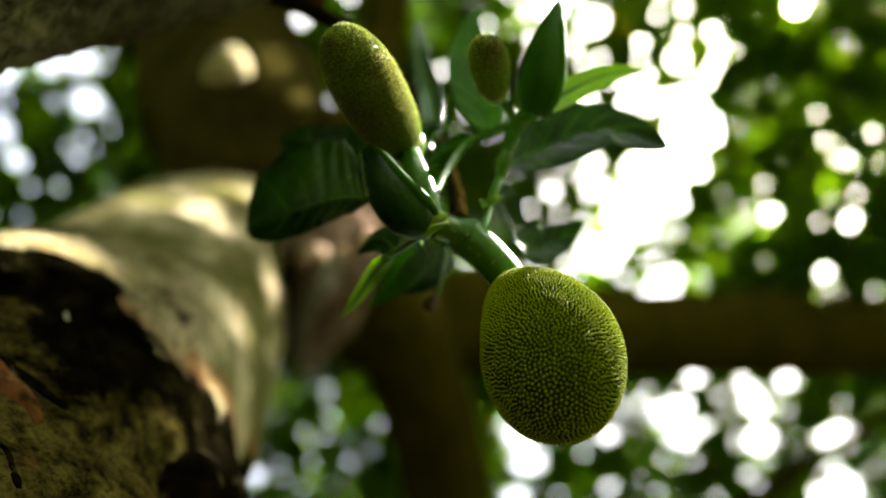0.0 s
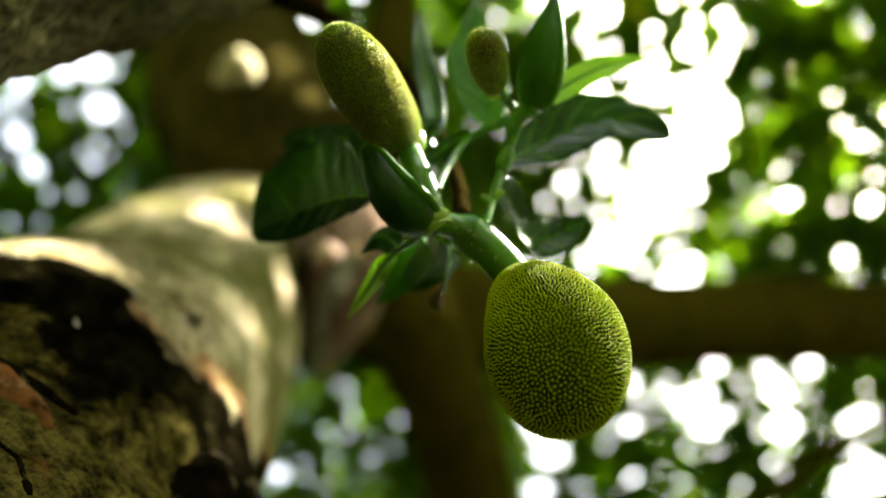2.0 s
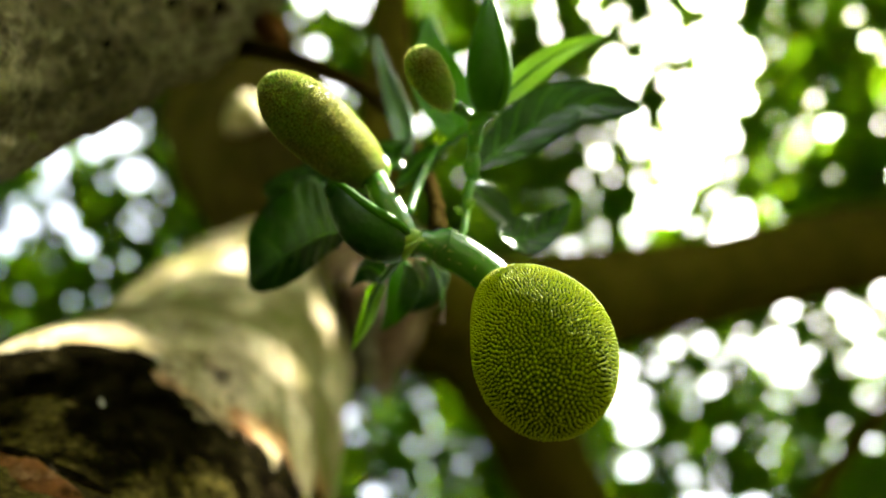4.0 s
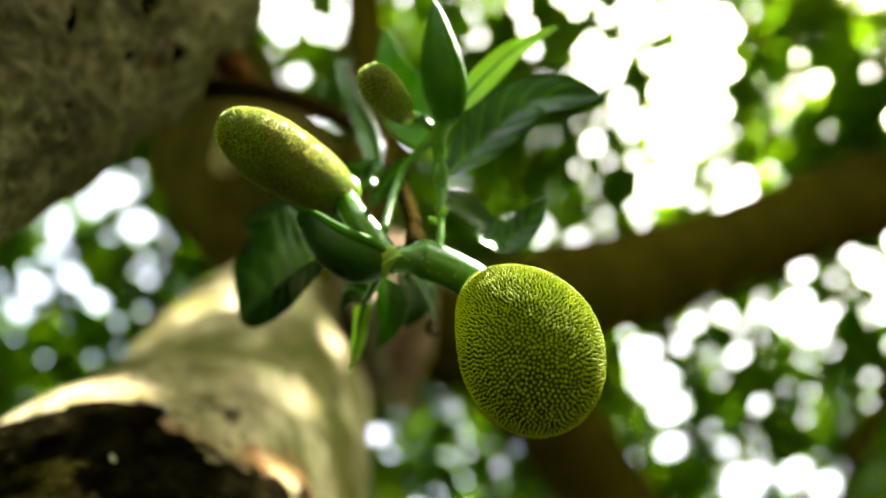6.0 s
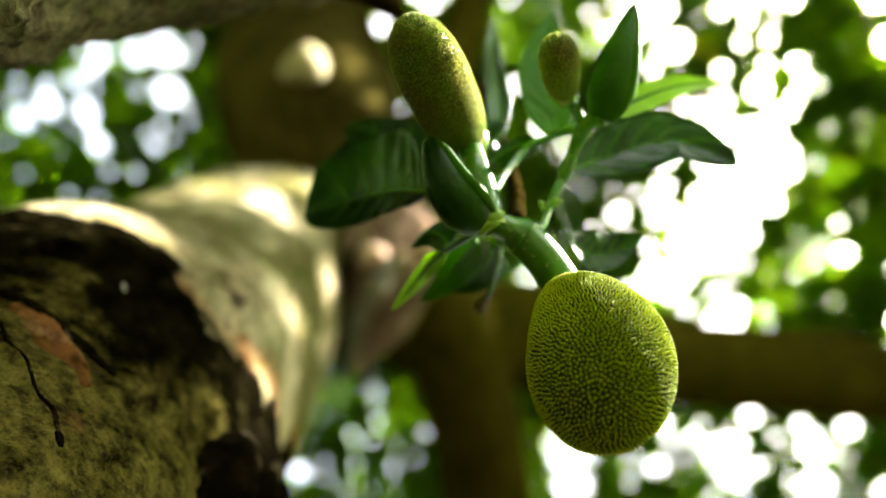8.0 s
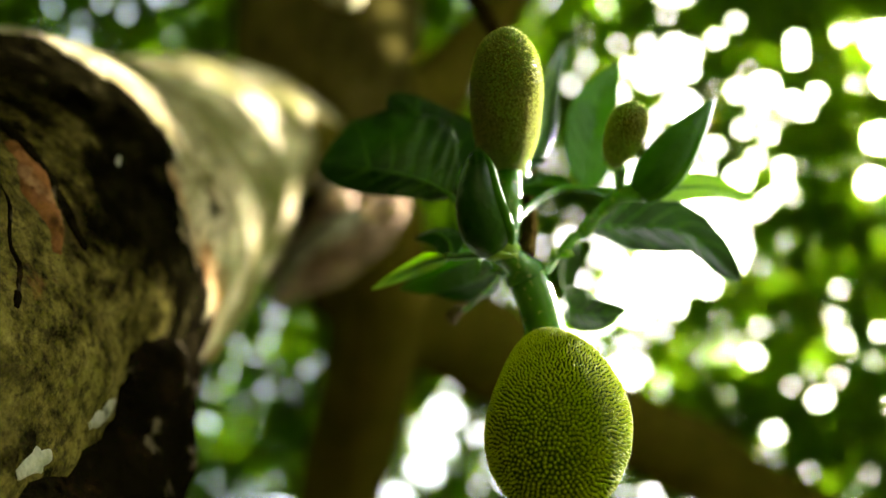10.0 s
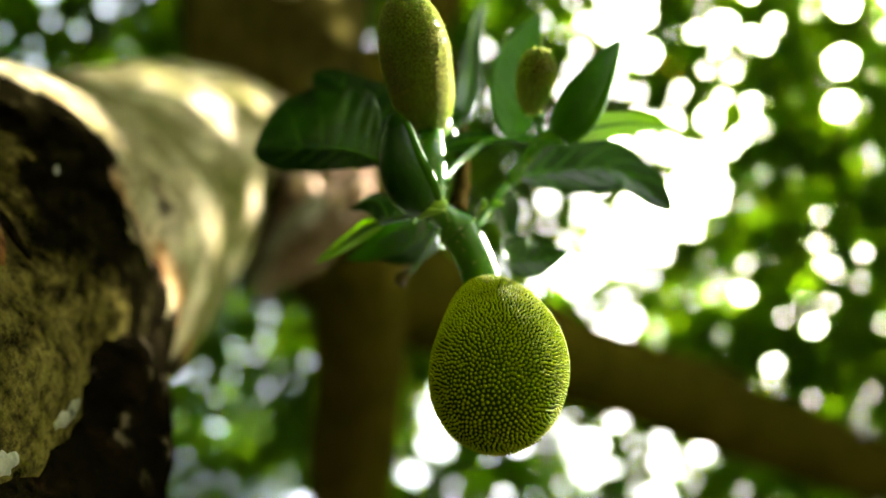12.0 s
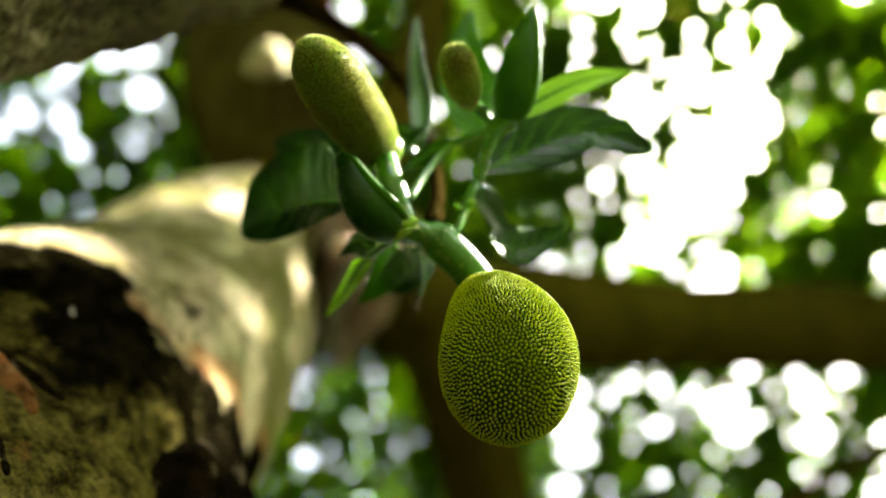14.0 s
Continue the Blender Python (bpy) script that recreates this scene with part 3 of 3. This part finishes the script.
stalk("collar", [(-0.0053, 0.1652, 1.8414, 0.0066), (-0.0050, 0.1663, 1.8397, 0.008), (-0.0045, 0.1677, 1.8390, 0.0072), (-0.0043, 0.1692, 1.8381, 0.008), (-0.0030, 0.1708, 1.8373, 0.0062)], COLLAR, "pale ringed collar", rough=0.02, grain=80.0)
stalk("stem", [(-0.0045, 0.1683, 1.8397, 0.0064), (0.0003, 0.1701, 1.8410, 0.0062), (0.0049, 0.1726, 1.8420, 0.0066), (0.0098, 0.1755, 1.8427, 0.0098), (0.0128, 0.1774, 1.8417, 0.0092), (0.0195, 0.1823, 1.8380, 0.0088), (0.0271, 0.1900, 1.8339, 0.0090), (0.0297, 0.1936, 1.8320, 0.0090)], rough=0.03, grain=60.0)
stalk("thin_stem", [(0.0141, 0.1801, 1.8482, 0.0022), (0.0191, 0.1763, 1.8559, 0.0018), (0.0221, 0.1716, 1.8663, 0.0017), (0.0245, 0.1673, 1.8731, 0.0024), (0.0291, 0.1604, 1.8847, 0.0026), (0.0325, 0.1487, 1.8887, 0.0032), (0.0364, 0.1374, 1.8879, 0.0042), (0.0434, 0.1308, 1.8858, 0.005)], around=12, rough=0.08, grain=150.0)
stalk("thin_stem", [(-0.0043, 0.1652, 1.8652, 0.0022), (0.0017, 0.1616, 1.8875, 0.0019), (0.0118, 0.1548, 1.9047, 0.0018), (0.0230, 0.1480, 1.9026, 0.002), (0.0332, 0.1403, 1.8920, 0.003)], around=10)
stalk("thin_stem", [(0.0362, 0.1378, 1.8888, 0.0026), (0.0326, 0.1319, 1.8874, 0.0024), (0.0289, 0.1252, 1.8842, 0.003)], around=10)
stalk("thin_stem", [(-0.0066, 0.1701, 1.8433, 0.0026), (-0.0208, 0.1708, 1.8565, 0.0022), (-0.0364, 0.1677, 1.8661, 0.0018)], around=10)
stalk("thin_stem", [(-0.0086, 0.1715, 1.8403, 0.0024), (-0.0160, 0.1801, 1.8437, 0.002), (-0.0251, 0.1904, 1.8518, 0.0018)], around=10)
stalk("thin_stem", [(0.0016, 0.1803, 1.8481, 0.0026), (0.0006, 0.2068, 1.8714, 0.0016), (-0.0024, 0.2283, 1.8826, 0.0013), (-0.0060, 0.2354, 1.8845, 0.0011)], around=8)
stalk("dry_tip", [(-0.0042, 0.2327, 1.8848, 0.0018), (-0.0072, 0.2380, 1.8842, 0.0034), (-0.0048, 0.2417, 1.8834, 0.0012)], DRY, "shrivelled brown tip")
stalk("bud", [(0.0300, 0.1640, 1.8806, 0.001), (0.0289, 0.1596, 1.8829, 0.004), (0.0311, 0.1543, 1.8857, 0.0034), (0.0333, 0.1504, 1.8878, 0.0008)], STALK)
stalk("bud", [(0.0226, 0.1709, 1.8667, 0.0008), (0.0252, 0.1677, 1.8661, 0.0022), (0.0283, 0.1668, 1.8655, 0.0006)], COLLAR)
stalk("bud", [(0.0210, 0.1733, 1.8654, 0.0008), (0.0193, 0.1696, 1.8651, 0.0018), (0.0171, 0.1673, 1.8652, 0.0005)], COLLAR)
stalk("gland", [(-0.0119, 0.1565, 1.8460, 0.0007), (-0.0128, 0.1539, 1.8451, 0.0012), (-0.0123, 0.1522, 1.8449, 0.0005)], DRY)

# leaves, each with its midrib and veins
leaf(shoot, SHOOT, [(-0.0357, 0.1668, 1.8643), (-0.0515, 0.1752, 1.8825), (-0.0772, 0.1917, 1.9043), (-0.1074, 0.2089, 1.9133)], (-0.326, -0.625, 0.709), 0.048, 0.015, LEAF_DARK, "broad glossy dark green leaf", fold=0.25, wavy=0.12, blunt=2.1, seed=1, full=0.42)
leaf(shoot, SHOOT, [(-0.0317, 0.1693, 1.8743), (-0.0481, 0.1675, 1.9093), (-0.0694, 0.1674, 1.9376), (-0.0934, 0.1715, 1.9581)], (0.275, -0.499, 0.822), 0.027, 0.026, LEAF_SHADE, "green leaf behind the flower spike, darkened for shade", fold=0.15, seed=2, full=0.55)
leaf(shoot, SHOOT, [(-0.0252, 0.1920, 1.8532), (-0.0327, 0.2029, 1.8587), (-0.0415, 0.2188, 1.8639), (-0.0507, 0.2301, 1.8590)], (-0.806, -0.522, 0.278), 0.005, 0.005, LEAF_PALE, "narrow pale curled leaf", fold=0.7, wavy=0.5, seed=3)
leaf(shoot, SHOOT, [(-0.0223, 0.1878, 1.8509), (-0.0280, 0.1859, 1.8587), (-0.0354, 0.1895, 1.8658), (-0.0426, 0.1994, 1.8696)], (0.316, -0.838, 0.445), 0.008, 0.008, LEAF_DARK, "small dark folded leaf", fold=0.5, seed=4)
leaf(shoot, SHOOT, [(-0.0104, 0.1852, 1.8546), (-0.0181, 0.2048, 1.8725), (-0.0279, 0.2257, 1.8840), (-0.0391, 0.2401, 1.8876)], (-0.774, -0.282, 0.567), 0.009, 0.011, LEAF_MID, "green drooping leaf", fold=0.3, seed=5)
leaf(shoot, SHOOT, [(-0.0024, 0.1864, 1.8539), (-0.0054, 0.2080, 1.8764), (-0.0117, 0.2256, 1.8897), (-0.0212, 0.2374, 1.8948)], (-0.823, -0.179, 0.539), 0.010, 0.011, LEAF_DARK, "dark green drooping leaf", fold=0.3, seed=6)
leaf(shoot, SHOOT, [(0.0309, 0.1638, 1.8943), (0.0537, 0.1620, 1.9178), (0.0881, 0.1590, 1.9387), (0.1202, 0.1646, 1.9244)], (0.000, -0.519, 0.855), 0.019, 0.018, LEAF_DARK, "long dark green leaf with paler edge", fold=0.2, wavy=0.15, blunt=1.3, seed=7, full=0.6)
leaf(shoot, SHOOT, [(0.0462, 0.1315, 1.8888), (0.0640, 0.1292, 1.9126), (0.0863, 0.1280, 1.9359), (0.1132, 0.1293, 1.9522)], (0.229, -0.656, 0.719), 0.0075, 0.0075, LEAF_PALE, "slim light green leaf lit from behind", fold=0.2, seed=8)
leaf(shoot, SHOOT, [(0.0343, 0.1930, 1.8787), (0.0458, 0.2053, 1.8892), (0.0606, 0.2079, 1.9013), (0.0767, 0.2038, 1.9149)], (-0.117, -0.669, 0.734), 0.013, 0.011, LEAF_DARK, "small dark leaf above the fruit", fold=0.3, seed=9)
leaf(shoot, SHOOT, [(-0.0043, 0.1642, 1.9336), (-0.0062, 0.1548, 1.9727), (-0.0125, 0.1428, 2.0130), (-0.0161, 0.1235, 2.0572)], (-0.876, 0.317, 0.363), 0.008, 0.008, LEAF_GLOSS, "narrow shiny grey-green leaf", fold=0.2, seed=10)
leaf(shoot, SHOOT, [(0.0258, 0.1567, 1.9263), (0.0216, 0.1490, 1.9757), (0.0166, 0.1367, 2.0163), (0.0211, 0.1182, 2.0544)], (-0.962, 0.129, 0.243), 0.018, 0.017, LEAF_MID, "broad green leaf behind the small flower spike", fold=0.2, seed=11)
leaf(shoot, SHOOT, [(0.0146, 0.1523, 1.9060), (0.0061, 0.1574, 1.9090), (-0.0026, 0.1617, 1.9067), (-0.0120, 0.1662, 1.8986)], (-0.299, -0.643, 0.705), 0.007, 0.008, LEAF_DARK, "small dark leaf", fold=0.2, seed=12)
leaf(shoot, SHOOT, [(0.0261, 0.1713, 1.8959), (0.0318, 0.1872, 1.9101), (0.0393, 0.2035, 1.9128), (0.0499, 0.2208, 1.9093)], (0.823, -0.179, 0.539), 0.008, 0.007, LEAF_GLOSS, "shiny leaf catching the sun", fold=0.3, seed=13)
leaf(shoot, SHOOT, [(-0.0112, 0.1566, 1.9038), (-0.0056, 0.1545, 1.9162), (-0.0132, 0.1541, 1.9277), (-0.0221, 0.1540, 1.9391)], (0.288, -0.570, 0.769), 0.008, 0.008, LEAF_DARK, "small dark leaf", fold=0.2, seed=14)


def spathe(points, side, wide, deep, material, label, rim, full=0.8):
    """A leathery sheath: a boat whose keel faces down, closed to a point, with a rolled rim."""
    line = glide(points, 9)
    n, around = len(line), 20
    way = np.gradient(line, axis=0)
    way /= np.linalg.norm(way, axis=1)[:, None]
    s = np.linspace(0, 1, n)
    swell = np.sin(math.pi * np.clip(0.10 + 0.90 * s, 0, 1) ** 0.85) ** full
    swell[-1] = 0.01
    verts, faces, edge = [], [], []
    for i in range(n):
        d = np.array(side) - way[i] * (np.array(side) @ way[i])
        d /= np.linalg.norm(d)
        up = np.cross(way[i], d)
        for j in range(around):
            a = 2 * math.pi * j / around
            keel = 1 + 0.12 * math.cos(2 * a + 0.5)
            verts.append(line[i] + swell[i] * (wide * math.cos(a) * keel * d + deep * math.sin(a) * up) - SHOOT)
        edge.append((*(line[i] + swell[i] * (wide * 1.0 * d + deep * -0.4 * up) - SHOOT), 0.0018 * (0.35 + swell[i])))
    for i in range(n - 1):
        for j in range(around):
            a, b = i * around + j, i * around + (j + 1) % around
            faces.append((a, b, b + around, a + around))
    faces += [tuple(range(around))[::-1], tuple(range((n - 1) * around, n * around))]
    ob = part("spathe", mesh("spathe", verts, faces, material), shoot, label)
    part("rim", tube("rim", edge[::4] + [edge[-1]], rim, steps=4, around=8), ob, "pale rolled rim")
    return ob


spathe([(-0.0073, 0.1683, 1.8375), (-0.0154, 0.1609, 1.8358), (-0.0247, 0.1504, 1.8391), (-0.0346, 0.1356, 1.8538)], (0.832, -0.490, 0.260), 0.0100, 0.008, LEAF_DARK, "dark green leathery sheath", LEAF_MID, 0.5)
spathe([(0.0426, 0.1327, 1.8848), (0.0459, 0.1202, 1.8925), (0.0498, 0.1043, 1.9043), (0.0560, 0.0860, 1.9209)], (0.981, 0.173, -0.092), 0.0092, 0.0085, LEAF_BUD, "closed green pointed leaf bud", LEAF_MID)

# ---- the fruit ----
EGG = (0.0278, 0.46, 2.13, 1.75, 0.26)
STRAY = (-0.0105, -0.001, 0.0)
EGG_LOW, EGG_TOP = (0.0428, 0.1948, 1.7366), (0.0436, 0.1942, 1.8240)
FRUIT = np.array(EGG_TOP)
fruit = thing("jackfruit", FRUIT, "young green jackfruit with dense blunt spikes hanging from its stalk", "fruit")
part("rind", turned("rind", EGG_LOW, EGG_TOP, EGG, SHADED_SKIN, FRUIT, bend=STRAY), fruit)
field, apart = studs("spikes", EGG_LOW, EGG_TOP, EGG, SPIKE_SKIN, FRUIT, 0.00162, 0.00100, 0.00049, 7, 3, bald=0.6, jitter=0.4, relax=16, spread=(1.2, 1.05, 0.72), single=300, towards=(0, -0.6, -0.8), bend=STRAY)
tagged(part("spikes", field, fruit, "blunt yellow-green spikes"), kind="stuff")
ring = [(math.cos(2 * math.pi * j / 7), math.sin(2 * math.pi * j / 7)) for j in range(7)]
peg = [(w * x, w * y, h) for h, w in ((-0.1, 1.0), (0.5, 0.78), (0.87, 0.45)) for x, y in ring] + [(0, 0, 1)]
peg_faces = [(i * 7 + j, i * 7 + (j + 1) % 7, i * 7 + 7 + (j + 1) % 7, i * 7 + 7 + j) for i in range(2) for j in range(7)] + [(14 + j, 14 + (j + 1) % 7, 21) for j in range(7)]
spike_mesh = mesh("spike", peg, peg_faces, SPIKE_SKIN)
for foot, lean, high, wide in apart:
    ob = part("spike", spike_mesh, fruit)
    ob.matrix_local = Matrix.Translation(foot) @ Vector(lean).to_track_quat("Z", "Y").to_matrix().to_4x4() @ Matrix.Diagonal((wide, wide, high, 1))


def catkin(a, b, shape, seed, label):
    """A male flower spike: a club with a fine grainy skin and a smooth ring at its foot."""
    at = np.array(b)
    ob = thing("flower_spike", at, label, "flower", "male flower spikes on the shoot")
    part("club", turned("club", a, b, shape, CATKIN_FLESH, at), ob)
    tagged(part("grains", studs("grains", a, b, shape, CATKIN_GRAIN, at, 0.00108, 0.00068, 0.00048, 5, seed, bald=0.6), ob), kind="stuff")
    tagged(part("fuzz", studs("fuzz", a, b, shape, CATKIN_HAIR, at, 0.00100, 0.0013, 0.00008, 3, seed + 5, bald=0.6, jitter=0.5), ob, "fine pale hairs"), kind="stuff")
    way = (np.array(b) - np.array(a)) / np.linalg.norm(np.array(b) - np.array(a))
    r = shape[0] * shape[4]
    part("ring", tube("ring", [(*(-0.006 * way), r * 1.15), (*(-0.002 * way), r * 1.42), (*(0.002 * way), r * 1.36), (*(0.0045 * way), r * 0.95)], COLLAR, around=20), ob, "pale ring at the foot")
    return ob


catkin((-0.0446, 0.0848, 1.8506), (-0.0193, 0.1485, 1.8838), (0.0152, 0.44, 2.14, 2.3, 0.52), 11, "large grainy olive-green male flower spike")
catkin((0.018, 0.0923, 1.8672), (0.0244, 0.1223, 1.8839), (0.0083, 0.383, 2.26, 2.04, 0.42), 12, "small grainy olive-brown male flower spike")

# ---- crowns overhead ----
# open sky between the crowns: middle (x, y) at 5.5 m height, and radius
WIDE = [
    (1.10, 1.70, 0.20), (1.22, 1.50, 0.15), (1.00, 1.92, 0.17), (0.86, 2.15, 0.12), (1.20, 2.36, 0.10), (1.38, 3.22, 0.12), (1.44, 3.42, 0.07), (1.92, 3.44, 0.10),
    (2.38, 3.42, 0.11), (2.50, 3.86, 0.15), (0.46, 3.15, 0.09), (0.48, 3.40, 0.11), (0.52, 3.62, 0.10), (0.46, 3.92, 0.08), (0.82, 4.43, 0.14), (1.14, 4.48, 0.10),
    (1.33, 4.67, 0.10), (-0.15, 4.49, 0.09), (-1.75, 1.10, 0.08), (-1.74, 1.31, 0.08), (-2.40, 1.42, 0.07), (-2.55, 1.50, 0.06), (-0.61, 0.64, 0.09), (1.54, 0.65, 0.045),
    (1.64, 0.84, 0.04), (1.42, 0.42, 0.045), (0.58, 0.74, 0.08), (1.20, 1.36, 0.09), (1.00, 3.40, 0.06),
]
SMALL = [
    (1.87, 3.20, 0.05), (2.00, 3.00, 0.05), (0.71, 0.92, 0.05), (-1.89, 1.13, 0.05), (-2.08, 1.14, 0.045), (-2.13, 1.21, 0.04), (-2.20, 1.44, 0.06), (-2.16, 1.62, 0.05),
    (-1.17, 3.72, 0.06), (0.08, 2.33, 0.05), (0.56, 1.79, 0.035), (0.70, 1.30, 0.035), (-0.49, 0.74, 0.04), (-0.94, 0.88, 0.05), (-0.67, 1.12, 0.05), (1.01, 1.31, 0.05),
    (0.79, 1.40, 0.045), (0.76, 1.63, 0.035), (0.20, 2.31, 0.055), (0.32, 2.30, 0.05), (0.67, 2.42, 0.05), (0.81, 3.07, 0.035), (0.98, 3.08, 0.04), (1.46, 2.98, 0.045),
    (1.48, 3.45, 0.05), (1.83, 3.15, 0.06), (-1.16, 3.06, 0.05), (2.14, 1.96, 0.035), (2.07, 2.27, 0.03), (1.71, 1.92, 0.032), (0.98, 0.69, 0.05), (0.50, 0.85, 0.06), (1.12, 1.10, 0.04),
]
# gaps cut in the crown along the sun's way: the spot to light, and the width
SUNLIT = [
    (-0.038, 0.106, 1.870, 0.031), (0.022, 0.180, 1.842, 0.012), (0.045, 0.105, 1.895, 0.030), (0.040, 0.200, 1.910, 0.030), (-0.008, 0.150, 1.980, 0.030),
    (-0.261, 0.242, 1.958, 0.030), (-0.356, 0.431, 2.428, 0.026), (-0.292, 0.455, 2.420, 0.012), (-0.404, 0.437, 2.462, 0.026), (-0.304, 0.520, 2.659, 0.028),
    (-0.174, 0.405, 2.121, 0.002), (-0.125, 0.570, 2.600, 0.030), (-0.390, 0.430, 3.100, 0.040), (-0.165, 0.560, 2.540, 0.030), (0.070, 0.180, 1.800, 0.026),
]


def crown(name, seed, area, low, high, number, length, label, pinholes=()):
    """Many leaves with folded blades, scattered over an area between two heights, thinned out where the sky is open."""
    rng = np.random.default_rng(seed)
    x0, y0, x1, y1 = area
    twigs = number // 9
    p = np.c_[rng.uniform(x0, x1, twigs), rng.uniform(y0, y1, twigs), rng.uniform(low, high, twigs)]
    p = np.repeat(p, 9, axis=0) + rng.normal(0, 0.9 * length, (twigs * 9, 3))
    number = len(p)
    keep = np.ones(number, bool)
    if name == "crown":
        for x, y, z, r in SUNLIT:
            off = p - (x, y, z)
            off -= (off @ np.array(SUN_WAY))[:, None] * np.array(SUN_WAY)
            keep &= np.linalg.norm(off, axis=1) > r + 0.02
        # ways cleared above leaves low in the crown, so that the sun lights them from behind
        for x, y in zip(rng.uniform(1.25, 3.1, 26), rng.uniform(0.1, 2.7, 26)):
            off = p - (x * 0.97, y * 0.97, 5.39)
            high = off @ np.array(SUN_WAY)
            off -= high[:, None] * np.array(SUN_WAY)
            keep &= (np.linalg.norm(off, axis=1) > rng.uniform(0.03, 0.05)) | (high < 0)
    if name == "outer_crown":
        scale = 4.0 / (p[:, 2] - 1.5)
        keep &= ~((np.abs(p[:, 0] * scale - 0.15) < 3.5) & (np.abs(p[:, 1] * scale - 1.4) < 4.2))
    if name == "thicket":
        keep &= np.hypot(p[:, 0], p[:, 1] - 1) > 8.5
    if name == "outer_crown":
        keep &= (p[:, 1] > -3.0) | (np.abs(p[:, 0] - 4.0) > 5.0)
    p = p[keep]
    n = len(p)
    size = length * rng.uniform(0.6, 1.3, n)
    way = rng.normal(0, 1, (n, 3)) * (1, 1, 0.5)
    way /= np.linalg.norm(way, axis=1)[:, None]
    side = np.cross(way, rng.normal(0, 0.45, (n, 3)) + (0, 0, 1))
    side /= np.linalg.norm(side, axis=1)[:, None]
    if len(pinholes):
        # leaves that would cover an opening lean out of its way, so that its rim is thick; the few that still do are left out
        broad = 0.25 * size * np.linalg.norm(side[:, :2], axis=1)
        half = 0.5 * size[:, None] * way[:, :2]
        lift = ((p[:, 2] - 1.5) / 4.0)[:, None]
        keep = np.ones(n, bool)
        for turn in range(4):
            flat = p[:, :2] / lift
            order = np.argsort(flat[:, 0])
            column = flat[order, 0]
            for gx, gy, r in pinholes:
                i, j = np.searchsorted(column, (gx - r - 0.09, gx + r + 0.09))
                k = order[i:j]
                k = k[np.abs(flat[k, 1] - gy) < r + 0.09]
                off, h = flat[k] - (gx, gy), half[k]
                along = np.clip(-(off * h).sum(1) / (h * h).sum(1), -1, 1)
                off = off + along[:, None] * h
                far = np.linalg.norm(off, axis=1)
                lack = r + broad[k] * (1 - 0.6 * np.abs(along)) - far
                hit = lack > 0
                if turn == 3:
                    keep[k[hit]] = False
                else:
                    flat[k[hit]] += off[hit] / (far[hit, None] + 1e-6) * (lack[hit, None] + 0.002)
            p[:, :2] = flat * lift
        p, size, way, side = p[keep], size[keep], way[keep], side[keep]
        n = len(p)
    up = np.cross(side, way)
    a = size[:, None]
    rows = [p - 0.5 * a * way, p + 0.5 * a * way - 0.08 * a * up]
    for sign in (-1, 1):
        rows += [p - 0.2 * a * way + sign * 0.26 * a * side + 0.06 * a * up, p + 0.2 * a * way + sign * 0.27 * a * side + 0.05 * a * up]
    verts = np.stack(rows, 1).reshape(-1, 3)
    faces = np.array([(0, 1, 3), (0, 3, 2), (0, 5, 1), (0, 4, 5)])
    loops = (faces[None] + (np.arange(n) * 6)[:, None, None]).ravel()
    ob = new(name, big_mesh(name, verts, loops, 3, CROWN))
    return tagged(ob, label, "foliage", kind="stuff")


rng = np.random.default_rng(8)
PINHOLES = SMALL[:]
# a wide opening is a bunch of round ones, with a lobed edge and smaller ones round it
for gx, gy, r in WIDE:
    r *= 1.02
    PINHOLES.append((gx, gy, 0.72 * r))
    for k in range(9):
        a, d = k * math.pi / 4.5 + rng.uniform(-0.4, 0.4), r * rng.uniform(0.6, 1.0)
        PINHOLES.append((gx + d * math.cos(a), gy + d * math.sin(a), r * rng.uniform(0.12, 0.32)))


def free(x, y, room):
    """Whether a hole at (x, y) keeps clear of the others."""
    spots = np.array(PINHOLES)
    return (np.hypot(spots[:, 0] - x, spots[:, 1] - y) - spots[:, 2]).min() > room


for gx, gy, r in WIDE + SMALL:
    for _ in range(4):
        a, d = rng.uniform(0, 2 * math.pi), r + rng.uniform(0.03, 0.18)
        x, y = gx + d * math.cos(a), gy + d * math.sin(a)
        if free(x, y, 0.03) and not (x > 1.3 and y < 2.8):
            PINHOLES.append((x, y, rng.uniform(0.011, 0.024)))
# scattered small openings: a stretch of the crown (x, y, x, y), how many are tried, and their radii
for x0, y0, x1, y1, tries, least, most in [
    (-1.9, 2.7, 0.1, 5.0, 140, 0.008, 0.027), (-3.0, 0.7, -1.5, 2.2, 50, 0.008, 0.034), (0.1, 0.3, 1.4, 2.8, 100, 0.008, 0.027), (-0.9, 0.2, 0.2, 1.5, 24, 0.008, 0.032),
    (0.2, 2.8, 3.6, 5.2, 200, 0.010, 0.040), (1.3, 0.0, 3.4, 2.7, 60, 0.005, 0.016), (-3.2, 0.0, 3.4, 5.4, 50, 0.008, 0.014),
]:
    for _ in range(tries):
        x, y = rng.uniform(x0, x1), rng.uniform(y0, y1)
        if free(x, y, 0.035):
            PINHOLES.append((x, y, least + (most - least) * rng.uniform(0, 1) ** 2))
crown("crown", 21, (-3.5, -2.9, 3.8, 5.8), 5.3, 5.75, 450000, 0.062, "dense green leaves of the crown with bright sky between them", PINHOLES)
crown("outer_crown", 22, (-13, -13, 13, 13), 4.0, 6.5, 60000, 0.32, "unseen leaves overhead, added to hold back sky light")
crown("thicket", 23, (-13, -13, 13, 13), 0.0, 5.0, 60000, 0.34, "unseen ring of leaves, added to block light from the sides")
